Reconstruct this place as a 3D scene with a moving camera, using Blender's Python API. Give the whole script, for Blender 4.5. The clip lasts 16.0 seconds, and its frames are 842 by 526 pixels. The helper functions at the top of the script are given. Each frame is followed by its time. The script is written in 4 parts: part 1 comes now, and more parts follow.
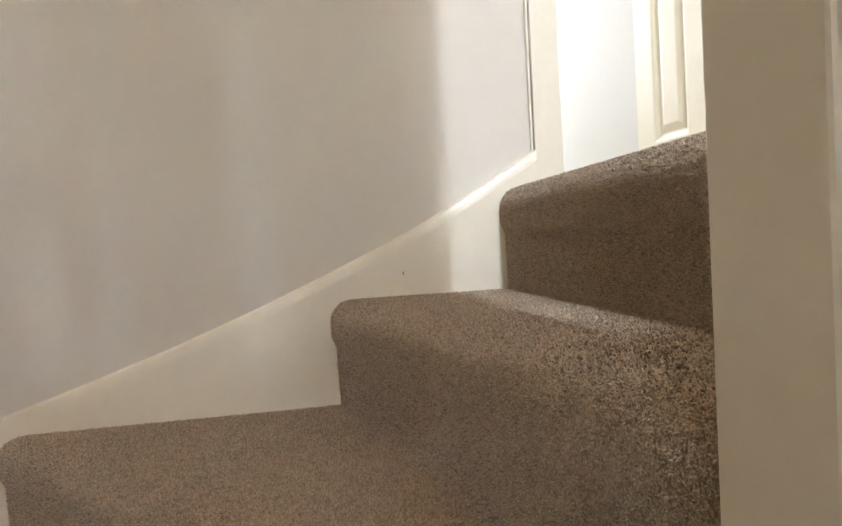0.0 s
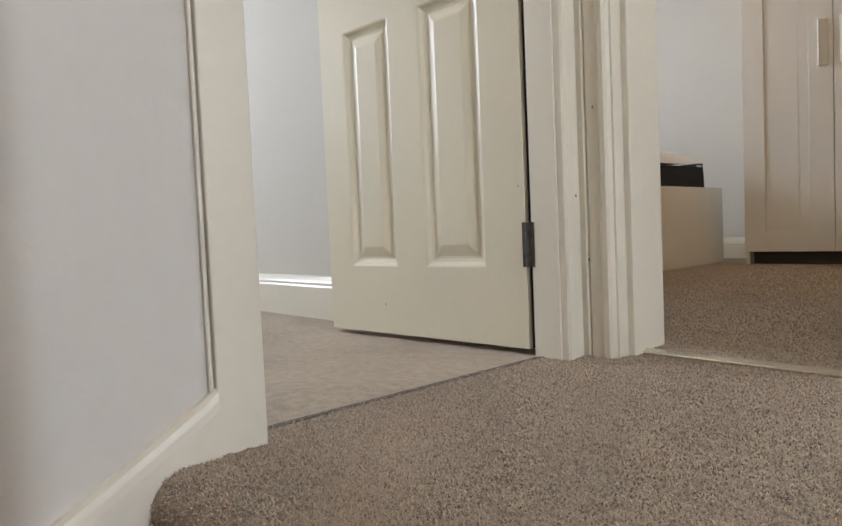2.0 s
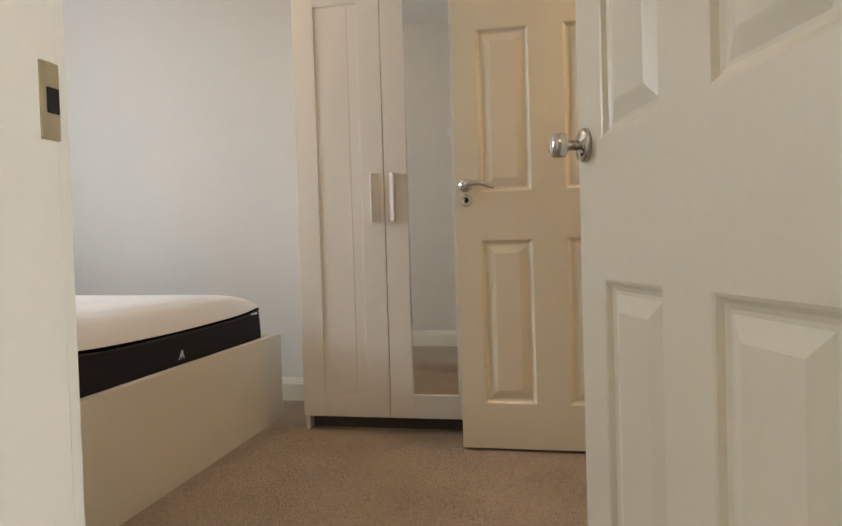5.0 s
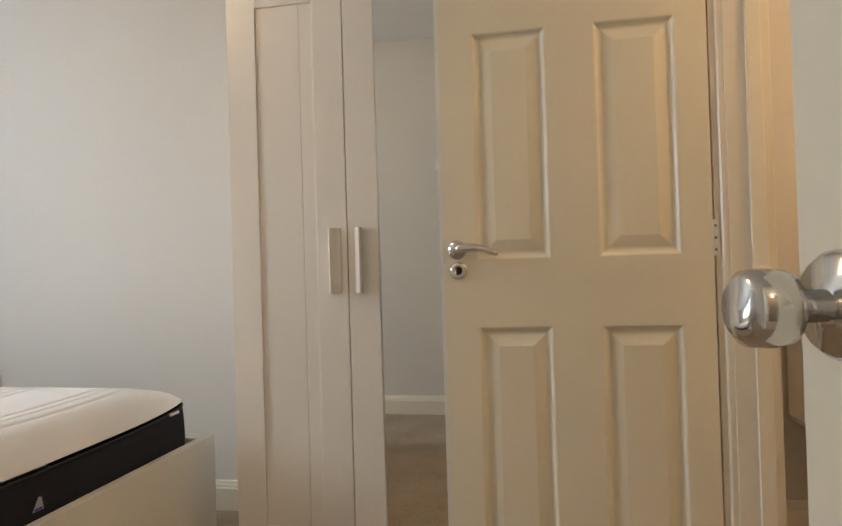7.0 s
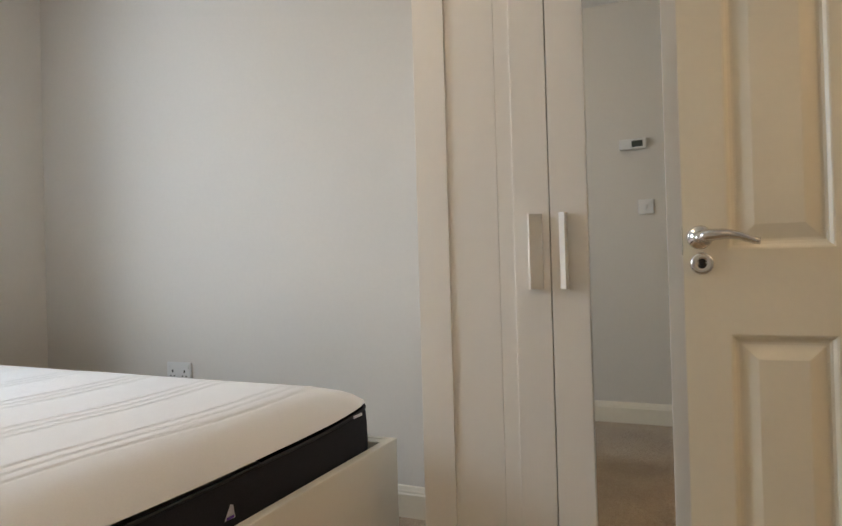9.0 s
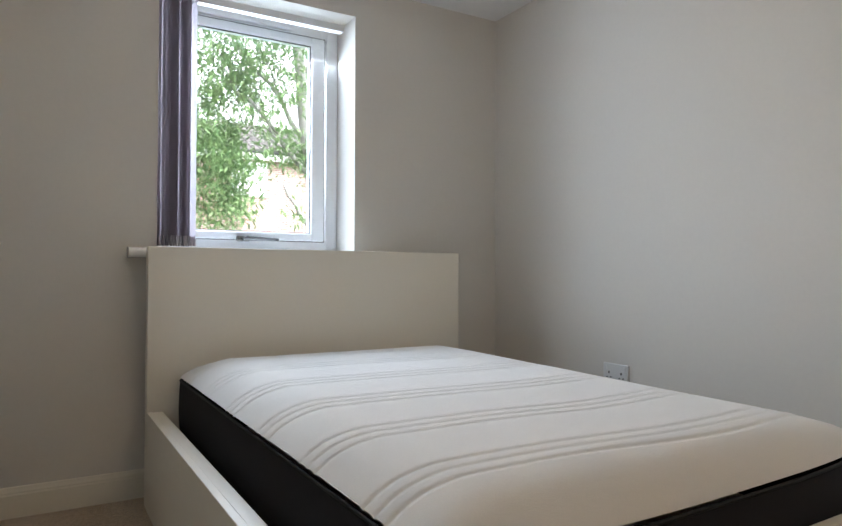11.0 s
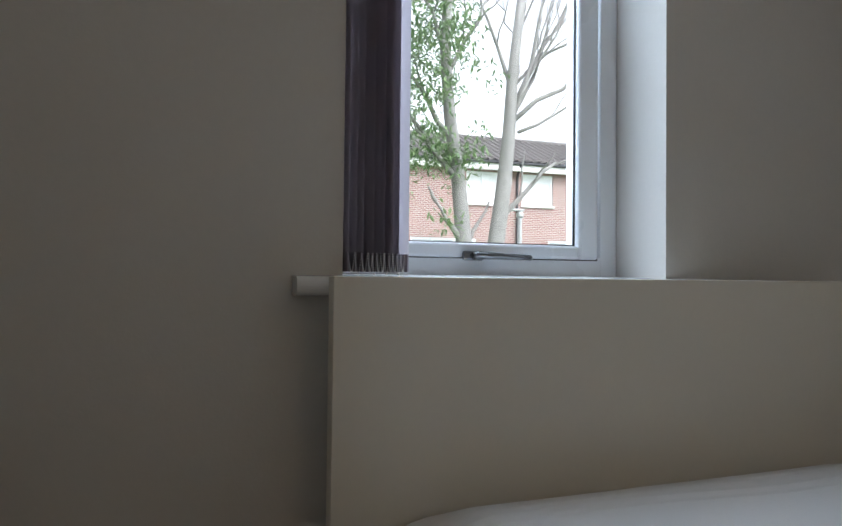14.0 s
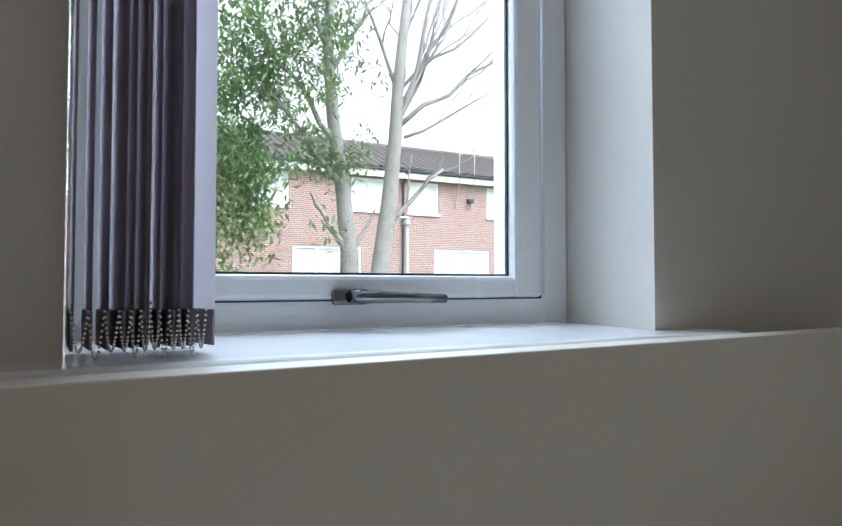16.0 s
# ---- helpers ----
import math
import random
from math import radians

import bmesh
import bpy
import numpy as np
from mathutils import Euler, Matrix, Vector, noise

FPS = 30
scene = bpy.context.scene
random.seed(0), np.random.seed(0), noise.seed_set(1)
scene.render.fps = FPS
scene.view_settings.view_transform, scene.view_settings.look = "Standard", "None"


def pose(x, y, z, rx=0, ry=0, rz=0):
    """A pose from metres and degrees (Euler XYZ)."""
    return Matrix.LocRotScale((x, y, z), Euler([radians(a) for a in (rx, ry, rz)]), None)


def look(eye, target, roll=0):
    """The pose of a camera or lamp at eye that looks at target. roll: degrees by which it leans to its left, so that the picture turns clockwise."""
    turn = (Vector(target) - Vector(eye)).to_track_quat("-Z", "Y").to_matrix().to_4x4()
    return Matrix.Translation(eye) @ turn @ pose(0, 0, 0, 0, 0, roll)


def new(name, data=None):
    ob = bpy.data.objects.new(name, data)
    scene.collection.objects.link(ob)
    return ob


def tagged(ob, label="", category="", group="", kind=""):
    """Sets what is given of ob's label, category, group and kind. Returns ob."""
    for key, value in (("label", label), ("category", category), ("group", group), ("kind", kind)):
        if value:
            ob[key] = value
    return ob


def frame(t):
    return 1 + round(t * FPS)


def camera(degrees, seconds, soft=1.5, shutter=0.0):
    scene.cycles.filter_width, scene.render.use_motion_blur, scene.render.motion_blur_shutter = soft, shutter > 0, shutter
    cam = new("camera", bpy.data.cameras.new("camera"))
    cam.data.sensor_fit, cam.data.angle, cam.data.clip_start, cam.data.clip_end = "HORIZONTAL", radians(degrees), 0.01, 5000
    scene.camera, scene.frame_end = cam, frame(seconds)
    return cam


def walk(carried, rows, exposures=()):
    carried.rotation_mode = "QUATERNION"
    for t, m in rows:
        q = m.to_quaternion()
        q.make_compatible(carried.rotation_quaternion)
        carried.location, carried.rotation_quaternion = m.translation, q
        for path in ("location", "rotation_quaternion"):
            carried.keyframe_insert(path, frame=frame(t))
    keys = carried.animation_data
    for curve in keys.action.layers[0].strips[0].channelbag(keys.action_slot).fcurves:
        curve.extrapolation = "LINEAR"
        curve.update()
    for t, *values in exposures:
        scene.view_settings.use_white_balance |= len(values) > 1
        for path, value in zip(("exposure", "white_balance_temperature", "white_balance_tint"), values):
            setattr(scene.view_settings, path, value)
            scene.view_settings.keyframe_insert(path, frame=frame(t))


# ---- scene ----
cam = camera(67.1, 16.0)

PATH = [
    (0, (1.109, -1.131, -0.091), (-0.861, -0.793, -0.159), -3.1),
    (0.5, (0.987, -1.106, 0.046), (-0.947, -0.602, -0.041), -3.4),
    (1, (0.798, -1.12, 0.116), (-1.036, -0.329, 0.019), -3.4),
    (1.5, (0.706, -1.053, 0.144), (-0.998, -0.012, 0.038), -3.2),
    (2, (0.599, -0.974, 0.231), (-0.902, 0.344, 0.133), -2.5),
    (2.5, (0.536, -0.899, 0.321), (-0.711, 0.662, 0.223), -2.0),
    (3, (0.488, -0.787, 0.396), (-0.513, 0.942, 0.302), -1.7),
    (3.5, (0.453, -0.724, 0.398), (-0.371, 1.096, 0.308), -1.7),
    (4, (0.437, -0.632, 0.514), (-0.161, 1.275, 0.438), -1.5),
    (4.5, (0.431, -0.455, 0.620), (-0.047, 1.484, 0.571), -1.6),
    (5, (0.377, -0.289, 0.778), (-0.029, 1.666, 0.730), -1.7),
    (5.2, (0.379, -0.224, 0.817), (-0.031, 1.731, 0.811), -1.5),
    (7.3, (0.255, 0.482, 0.955), (-0.124, 2.446, 0.981), -1.7),
    (7.5, (0.229, 0.526, 0.951), (-0.159, 2.488, 0.974), -1.8),
    (8, (0.161, 0.61, 0.935), (-0.274, 2.562, 0.97), -1.5),
    (8.5, (0.121, 0.621, 0.941), (-0.463, 2.533, 0.967), -1.6),
    (9, (0.079, 0.609, 0.958), (-0.75, 2.429, 0.974), -1.6),
    (9.5, (0.074, 0.571, 0.945), (-1.132, 2.167, 0.969), -0.7),
    (10, (0.033, 0.63, 0.947), (-1.439, 1.983, 0.955), -1.7),
    (10.2, (0.027, 0.586, 0.942), (-1.513, 1.862, 0.959), -1.3),
    (12.3, (-0.589, 0.565, 1.03), (-2.45, 1.297, 1.057), 0.2),
    (12.5, (-0.677, 0.576, 1.034), (-2.547, 1.282, 1.063), 0.1),
    (13, (-0.941, 0.549, 1.036), (-2.827, 1.213, 1.068), 0.6),
    (13.5, (-1.277, 0.57, 1.069), (-3.167, 1.223, 1.105), 0.9),
    (14, (-1.583, 0.66, 1.075), (-3.476, 1.306, 1.118), 0.6),
    (14.5, (-1.818, 0.705, 1.07), (-3.705, 1.365, 1.119), 0.4),
    (15, (-2.07, 0.765, 1.128), (-3.948, 1.451, 1.182), 0.7),
    (15.5, (-2.193, 0.881, 1.146), (-4.047, 1.63, 1.207), 0.4),
    (16, (-2.278, 0.979, 1.159), (-4.025, 1.951, 1.227), -0.0),
]
EXPOSURES = [(0, 6.85, 6700, 13), (0.5, 6.5, 6600, 14), (1.0, 6.1, 6550, 14), (1.5, 6.0, 6550, 15), (2.0, 5.95, 6550, 15), (3, 5.95, 6900, 16), (5, 6.05, 6900, 16), (8, 6.0, 6800, 15), (9, 5.95, 6600, 14), (10.2, 5.7, 6350, 14), (12.3, 5.3, 6300, 14), (14.5, 4.4, 6100, 14), (16, 4.5, 6050, 13)]
walk(cam, [(t, look(eye, target, roll)) for t, eye, target, roll in PATH], EXPOSURES)

# ---- world, sun and lamps ----
world = bpy.data.worlds.new("overcast_sky")
scene.world = world
world.use_nodes = True
wn = world.node_tree
sky = wn.nodes.new("ShaderNodeTexSky")
sky.sky_type, sky.sun_disc = "NISHITA", False
sky.sun_elevation, sky.sun_rotation = radians(50), radians(60)
sky.air_density, sky.dust_density = 1.0, 3.0
pale = wn.nodes.new("ShaderNodeHueSaturation")  # high thin cloud takes the blue out of the sky
pale.inputs["Saturation"].default_value = 0.12
wn.links.new(sky.outputs[0], pale.inputs["Color"])
wn.links.new(pale.outputs[0], wn.nodes["Background"].inputs[0])
wn.nodes["Background"].inputs[1].default_value = 0.027


def lamp(name, kind, m, energy, color, **more):
    data = bpy.data.lights.new(name, kind)
    data.energy, data.color = energy, color
    if kind == "AREA":
        data.shape, data.size, data.size_y = "RECTANGLE", more["size"], more["size_y"]
    elif kind == "POINT":
        data.shadow_soft_size = more["radius"]
    else:
        data.angle = more["angle"]
    ob = new(name, data)
    ob.matrix_world = m
    return ob


WARM, COOL = (1.0, 0.71, 0.41), (0.71, 0.86, 1.0)
lamp("sun", "SUN", look((0, 0, 0), (-0.55, 0.5, -0.75)), 0.035, (1, 0.97, 0.92), angle=radians(25))
lamp("bedroom_bulb", "POINT", pose(-1.25, 1.35, 2.27), 0.125, WARM, radius=0.035)
lamp("landing_bulb", "POINT", pose(0.65, -1.2, 2.3), 0.12, WARM, radius=0.09)
lamp("bathroom_bulb", "POINT", pose(1.6, 1.6, 2.25), 0.32, WARM, radius=0.09)
lamp("bedroom_window_light", "AREA", look((-3.54, 1.448, 1.78), (-2.6, 1.448, 1.12)), 0.95, COOL, size=0.90, size_y=0.85)
lamp("west_window_light", "AREA", look((-3.4, -1.1, 1.5), (-2, -1.1, 1.3)), 0.75, COOL, size=1.3, size_y=1.2)
lamp("corridor_window_light", "AREA", look((3.06, -0.78, 1.45), (0.3, -0.60, 0.1)), 0.5, COOL, size=0.10, size_y=1.1)
# Added narrow-beam lamp, no known source: throws vertical bands on the west wall.
slits = lamp("stair_band_light", "AREA", look((3.3, -1.42, 0.6), (0, -1.42, 0.6)), 0.004, COOL, size=0.6, size_y=1.8)
slits.data.spread = radians(0.9)

# ---- materials ----


def mat(name, color, rough=0.5, metal=0.0, spec=0.5, spread=0.06, big=2.0, grain=60.0, bump=0.0, bump_scale=200.0, sheen=0.0, coat=0.0, rough_spread=0.08):
    """Base colour varied at two scales, roughness varied, fine relief."""
    m = bpy.data.materials.new(name)
    m.use_nodes = True
    t = m.node_tree
    b = t.nodes["Principled BSDF"]
    co = t.nodes.new("ShaderNodeTexCoord")
    n1, n2 = t.nodes.new("ShaderNodeTexNoise"), t.nodes.new("ShaderNodeTexNoise")
    n1.inputs["Scale"].default_value, n1.inputs["Detail"].default_value = big, 4
    n2.inputs["Scale"].default_value, n2.inputs["Detail"].default_value = grain, 3
    for n in (n1, n2):
        t.links.new(co.outputs["Object"], n.inputs["Vector"])
    add = t.nodes.new("ShaderNodeMath")
    add.operation = "ADD"
    t.links.new(n1.outputs[0], add.inputs[0]), t.links.new(n2.outputs[0], add.inputs[1])
    ramp = t.nodes.new("ShaderNodeMapRange")
    ramp.inputs["From Min"].default_value, ramp.inputs["From Max"].default_value = 0.6, 1.4
    ramp.inputs["To Min"].default_value, ramp.inputs["To Max"].default_value = 1 - spread, 1 + spread
    t.links.new(add.outputs[0], ramp.inputs["Value"])
    mul = t.nodes.new("ShaderNodeVectorMath")
    mul.operation = "SCALE"
    mul.inputs[0].default_value = color
    t.links.new(ramp.outputs[0], mul.inputs["Scale"])
    t.links.new(mul.outputs[0], b.inputs["Base Color"])
    rr = t.nodes.new("ShaderNodeMapRange")
    rr.inputs["To Min"].default_value, rr.inputs["To Max"].default_value = max(0, rough - rough_spread), min(1, rough + rough_spread)
    t.links.new(n1.outputs[0], rr.inputs["Value"])
    t.links.new(rr.outputs[0], b.inputs["Roughness"])
    b.inputs["Metallic"].default_value, b.inputs["Specular IOR Level"].default_value = metal, spec
    b.inputs["Sheen Weight"].default_value, b.inputs["Coat Weight"].default_value = sheen, coat
    if bump:
        n3, bp = t.nodes.new("ShaderNodeTexNoise"), t.nodes.new("ShaderNodeBump")
        n3.inputs["Scale"].default_value, n3.inputs["Detail"].default_value = bump_scale, 3
        t.links.new(co.outputs["Object"], n3.inputs["Vector"])
        bp.inputs["Strength"].default_value, bp.inputs["Distance"].default_value = bump, 0.003
        t.links.new(n3.outputs[0], bp.inputs["Height"])
        t.links.new(bp.outputs[0], b.inputs["Normal"])
    return m


def carpet_mat(name, dark, light):
    """Twist-pile carpet: flecked yarn in two tones, with trodden patches."""
    m = mat(name, light, 0.95, spec=0.1, bump=0.9, bump_scale=520, sheen=0.25)
    t = m.node_tree
    b = t.nodes["Principled BSDF"]
    co = t.nodes.new("ShaderNodeTexCoord")
    vor, big, mid = t.nodes.new("ShaderNodeTexNoise"), t.nodes.new("ShaderNodeTexNoise"), t.nodes.new("ShaderNodeTexNoise")
    vor.inputs["Scale"].default_value, vor.inputs["Detail"].default_value = 520, 4
    mid.inputs["Scale"].default_value, mid.inputs["Detail"].default_value = 60, 3
    big.inputs["Scale"].default_value, big.inputs["Detail"].default_value = 3.5, 4
    for n in (vor, big, mid):
        t.links.new(co.outputs["Object"], n.inputs["Vector"])
    s1, s2 = t.nodes.new("ShaderNodeMath"), t.nodes.new("ShaderNodeMath")
    s1.operation = s2.operation = "MULTIPLY_ADD"
    s1.inputs[1].default_value, s2.inputs[1].default_value = 0.34, 0.30
    t.links.new(big.outputs[0], s1.inputs[0]), t.links.new(vor.outputs[0], s1.inputs[2])
    t.links.new(mid.outputs[0], s2.inputs[0]), t.links.new(s1.outputs[0], s2.inputs[2])
    cr = t.nodes.new("ShaderNodeValToRGB")
    cr.color_ramp.elements[0].position, cr.color_ramp.elements[1].position = 0.62, 1.02
    cr.color_ramp.elements[0].color, cr.color_ramp.elements[1].color = (*dark, 1), (*light, 1)
    t.links.new(s2.outputs[0], cr.inputs[0])
    t.links.new(cr.outputs[0], b.inputs["Base Color"])
    return m


WALL = mat("matt_wall_paint", (0.68, 0.648, 0.598), 0.75, spec=0.3, spread=0.02, big=1.2, bump=0.12, bump_scale=140)
CEIL = mat("ceiling_paint", (0.82, 0.81, 0.79), 0.9, spec=0.2, spread=0.02, bump=0.1)
GLOSS = mat("satin_white_woodwork", (0.80, 0.75, 0.64), 0.32, spec=0.5, spread=0.025, big=3, bump=0.05, bump_scale=90, coat=0.15)
DOORP = mat("cream_door_paint", (0.79, 0.73, 0.585), 0.36, spec=0.5, spread=0.02, big=2, bump=0.06, bump_scale=70)
CARPET = carpet_mat("brown_twist_carpet", (0.205, 0.152, 0.105), (0.66, 0.528, 0.388))


def pile_mat():
    """Single yarns of the twist pile, each between dark brown and beige."""
    m = mat("brown_twist_yarn", (0.4, 0.3, 0.22), 0.95, spec=0.1, sheen=0.45)
    t = m.node_tree
    g, cr = t.nodes.new("ShaderNodeNewGeometry"), t.nodes.new("ShaderNodeValToRGB")
    cr.color_ramp.elements[0].color, cr.color_ramp.elements[1].color = (0.235, 0.178, 0.130, 1), (0.69, 0.567, 0.44, 1)
    mid = cr.color_ramp.elements.new(0.45)
    mid.color = (0.448, 0.352, 0.264, 1)
    t.links.new(g.outputs["Random Per Island"], cr.inputs[0])
    t.links.new(cr.outputs[0], t.nodes["Principled BSDF"].inputs["Base Color"])
    return m


PILE = pile_mat()
FURN = mat("white_foil_board", (0.85, 0.805, 0.73), 0.33, spec=0.5, spread=0.012, big=1.5, rough_spread=0.01)
BEDW = mat("white_bed_board", (0.78, 0.73, 0.63), 0.38, spec=0.45, spread=0.015, big=1.5)
DARKGAP = mat("dark_underside_board", (0.10, 0.085, 0.075), 0.7)
CHROME = mat("polished_chrome", (0.72, 0.71, 0.69), 0.12, metal=1.0, spread=0.03, rough_spread=0.05)
GUN = mat("dark_polished_chrome", (0.22, 0.22, 0.23), 0.16, metal=1.0, spread=0.05)
STEEL = mat("tarnished_steel_hinge", (0.11, 0.105, 0.10), 0.40, metal=1.0, spread=0.3, big=30, grain=120)
BRASS = mat("worn_strike_plate", (0.55, 0.47, 0.33), 0.4, metal=0.9, spread=0.15, big=20)
# Black put in for the shade inside holes and the hinge gap.
BLACK = mat("black_recess_shade", (0.012, 0.011, 0.010), 0.8)
MATTW = mat("white_knit_ticking", (0.80, 0.79, 0.775), 0.9, spec=0.15, spread=0.03, grain=260, bump=0.5, bump_scale=520, sheen=0.2)
MATTD = mat("charcoal_mattress_border", (0.018, 0.017, 0.020), 0.85, spec=0.25, spread=0.25, grain=200, bump=0.4, bump_scale=350)
PIPING = mat("black_piping", (0.01, 0.01, 0.011), 0.7)
PVC = mat("white_upvc", (0.80, 0.82, 0.84), 0.28, spec=0.5, spread=0.012)
SILLP = mat("gloss_white_sill", (0.82, 0.82, 0.81), 0.2, spec=0.5, spread=0.015, coat=0.3)
PLASTIC = mat("white_moulded_plastic", (0.74, 0.74, 0.73), 0.35, spread=0.01)
GREYPL = mat("grey_lcd", (0.07, 0.08, 0.07), 0.25, spread=0.02)
CERAMIC = mat("white_glazed_ceramic", (0.78, 0.77, 0.75), 0.1, coat=0.5, spread=0.01)
SEATD = mat("dark_seat_cover", (0.03, 0.022, 0.02), 0.4, spread=0.1)
# Rubber of the glazing gasket; also the painted shade around the sash.
RUBBER = mat("black_gasket_and_gap_shade", (0.015, 0.015, 0.016), 0.6)
LABELW = mat("white_woven_label", (0.75, 0.74, 0.78), 0.8)
LABELP = mat("purple_label_print", (0.12, 0.05, 0.30), 0.8)
FABRIC = mat("mauve_blind_fabric", (0.43, 0.385, 0.415), 0.85, spec=0.2, spread=0.07, grain=300, bump=0.3, bump_scale=500)
BEAD = mat("ivory_bead_chain", (0.84, 0.82, 0.79), 0.4, spread=0.04)
SPECK = mat("chipped_paint_speck", (0.16, 0.11, 0.07), 0.9)
THRESH = mat("aluminium_threshold", (0.72, 0.66, 0.55), 0.25, metal=1.0, spread=0.06)


def blind_translucency():
    t = FABRIC.node_tree
    tr, mx = t.nodes.new("ShaderNodeBsdfTranslucent"), t.nodes.new("ShaderNodeMixShader")
    tr.inputs[0].default_value = (0.62, 0.56, 0.60, 1)
    mx.inputs[0].default_value = 0.45
    out = t.nodes["Material Output"]
    t.links.new(t.nodes["Principled BSDF"].outputs[0], mx.inputs[1])
    t.links.new(tr.outputs[0], mx.inputs[2])
    t.links.new(mx.outputs[0], out.inputs[0])


blind_translucency()


def mirror_mat():
    m = bpy.data.materials.new("silvered_mirror")
    m.use_nodes = True
    b = m.node_tree.nodes["Principled BSDF"]
    b.inputs["Base Color"].default_value = (0.86, 0.875, 0.86, 1)
    b.inputs["Metallic"].default_value, b.inputs["Roughness"].default_value = 1.0, 0.015
    return m


def glass_mat():
    m = bpy.data.materials.new("window_glass")
    m.use_nodes = True
    t = m.node_tree
    t.nodes.remove(t.nodes["Principled BSDF"])
    tr, gl = t.nodes.new("ShaderNodeBsdfTransparent"), t.nodes.new("ShaderNodeBsdfGlossy")
    tr.inputs[0].default_value = (0.94, 0.965, 0.96, 1)
    gl.inputs["Roughness"].default_value = 0.02
    mx, fr = t.nodes.new("ShaderNodeMixShader"), t.nodes.new("ShaderNodeFresnel")
    fr.inputs[0].default_value = 1.45
    t.links.new(fr.outputs[0], mx.inputs[0])
    t.links.new(tr.outputs[0], mx.inputs[1]), t.links.new(gl.outputs[0], mx.inputs[2])
    t.links.new(mx.outputs[0], t.nodes["Material Output"].inputs[0])
    return m


def shade_mat():
    m = mat("opal_lamp_shade", (0.85, 0.82, 0.75), 0.5)
    b = m.node_tree.nodes["Principled BSDF"]
    b.inputs["Emission Color"].default_value, b.inputs["Emission Strength"].default_value = (1, 0.8, 0.55, 1), 0.035
    return m


MIRROR, GLASS, OPAL = mirror_mat(), glass_mat(), shade_mat()


def brick_mat():
    m = mat("red_brickwork", (0.36, 0.15, 0.10), 0.9, spec=0.2)
    t = m.node_tree
    br, co, mp = t.nodes.new("ShaderNodeTexBrick"), t.nodes.new("ShaderNodeTexCoord"), t.nodes.new("ShaderNodeMapping")
    t.links.new(co.outputs["Object"], mp.inputs[0])
    mp.inputs["Rotation"].default_value = (radians(90), 0, 0)
    t.links.new(mp.outputs[0], br.inputs["Vector"])
    br.inputs["Scale"].default_value = 1.0
    br.inputs["Brick Width"].default_value, br.inputs["Row Height"].default_value = 0.225, 0.075
    br.inputs["Mortar Size"].default_value = 0.013
    br.inputs["Color1"].default_value, br.inputs["Color2"].default_value = (0.26, 0.118, 0.108, 1), (0.35, 0.185, 0.17, 1)
    br.inputs["Mortar"].default_value = (0.50, 0.46, 0.43, 1)
    t.links.new(br.outputs[0], t.nodes["Principled BSDF"].inputs["Base Color"])
    return m


BRICK = brick_mat()
ROOFT = mat("grey_concrete_tile", (0.17, 0.155, 0.15), 0.9, spread=0.25, big=6, grain=40, bump=0.5, bump_scale=30)
FASCIA = mat("white_fascia_board", (0.78, 0.78, 0.77), 0.5)
BARK = mat("grey_bark", (0.26, 0.25, 0.24), 0.95, spread=0.3, big=5, grain=45, bump=0.8, bump_scale=25)
NET = mat("net_curtain", (0.50, 0.53, 0.55), 0.8, spread=0.12, big=4, grain=30)
VOILE = mat("white_voile_curtain", (0.72, 0.74, 0.75), 0.8, spread=0.08, big=4, grain=30)
IRON = mat("dark_drainpipe", (0.05, 0.05, 0.055), 0.6)
GALV = mat("galvanised_lamp_post", (0.45, 0.46, 0.47), 0.5, metal=0.4)
GRASS = mat("rough_grass", (0.07, 0.11, 0.04), 0.95, spread=0.3, big=0.6, grain=20, bump=0.8, bump_scale=40)


def leaf_mat():
    m = mat("ash_leaves", (0.085, 0.16, 0.04), 0.6, spec=0.3)
    t = m.node_tree
    g, cr = t.nodes.new("ShaderNodeNewGeometry"), t.nodes.new("ShaderNodeValToRGB")
    cr.color_ramp.elements[0].color, cr.color_ramp.elements[1].color = (0.10, 0.18, 0.075, 1), (0.28, 0.39, 0.19, 1)
    t.links.new(g.outputs["Random Per Island"], cr.inputs[0])
    b = t.nodes["Principled BSDF"]
    t.links.new(cr.outputs[0], b.inputs["Base Color"])
    tr, mx = t.nodes.new("ShaderNodeBsdfTranslucent"), t.nodes.new("ShaderNodeMixShader")
    t.links.new(cr.outputs[0], tr.inputs[0])
    mx.inputs[0].default_value = 0.4
    t.links.new(b.outputs[0], mx.inputs[1]), t.links.new(tr.outputs[0], mx.inputs[2])
    t.links.new(mx.outputs[0], t.nodes["Material Output"].inputs[0])
    return m


LEAF = leaf_mat()

# ---- mesh tools ----


def box(bm, x0, x1, y0, y1, z0, z1, bevel=0.0, seg=2):
    m = Matrix.LocRotScale(((x0 + x1) / 2, (y0 + y1) / 2, (z0 + z1) / 2), None, (abs(x1 - x0), abs(y1 - y0), abs(z1 - z0)))
    vs = bmesh.ops.create_cube(bm, size=1, matrix=m)["verts"]
    if bevel:
        es = list({e for v in vs for e in v.link_edges})
        bmesh.ops.bevel(bm, geom=es, offset=bevel, segments=seg, affect="EDGES", profile=0.5)
    return bm


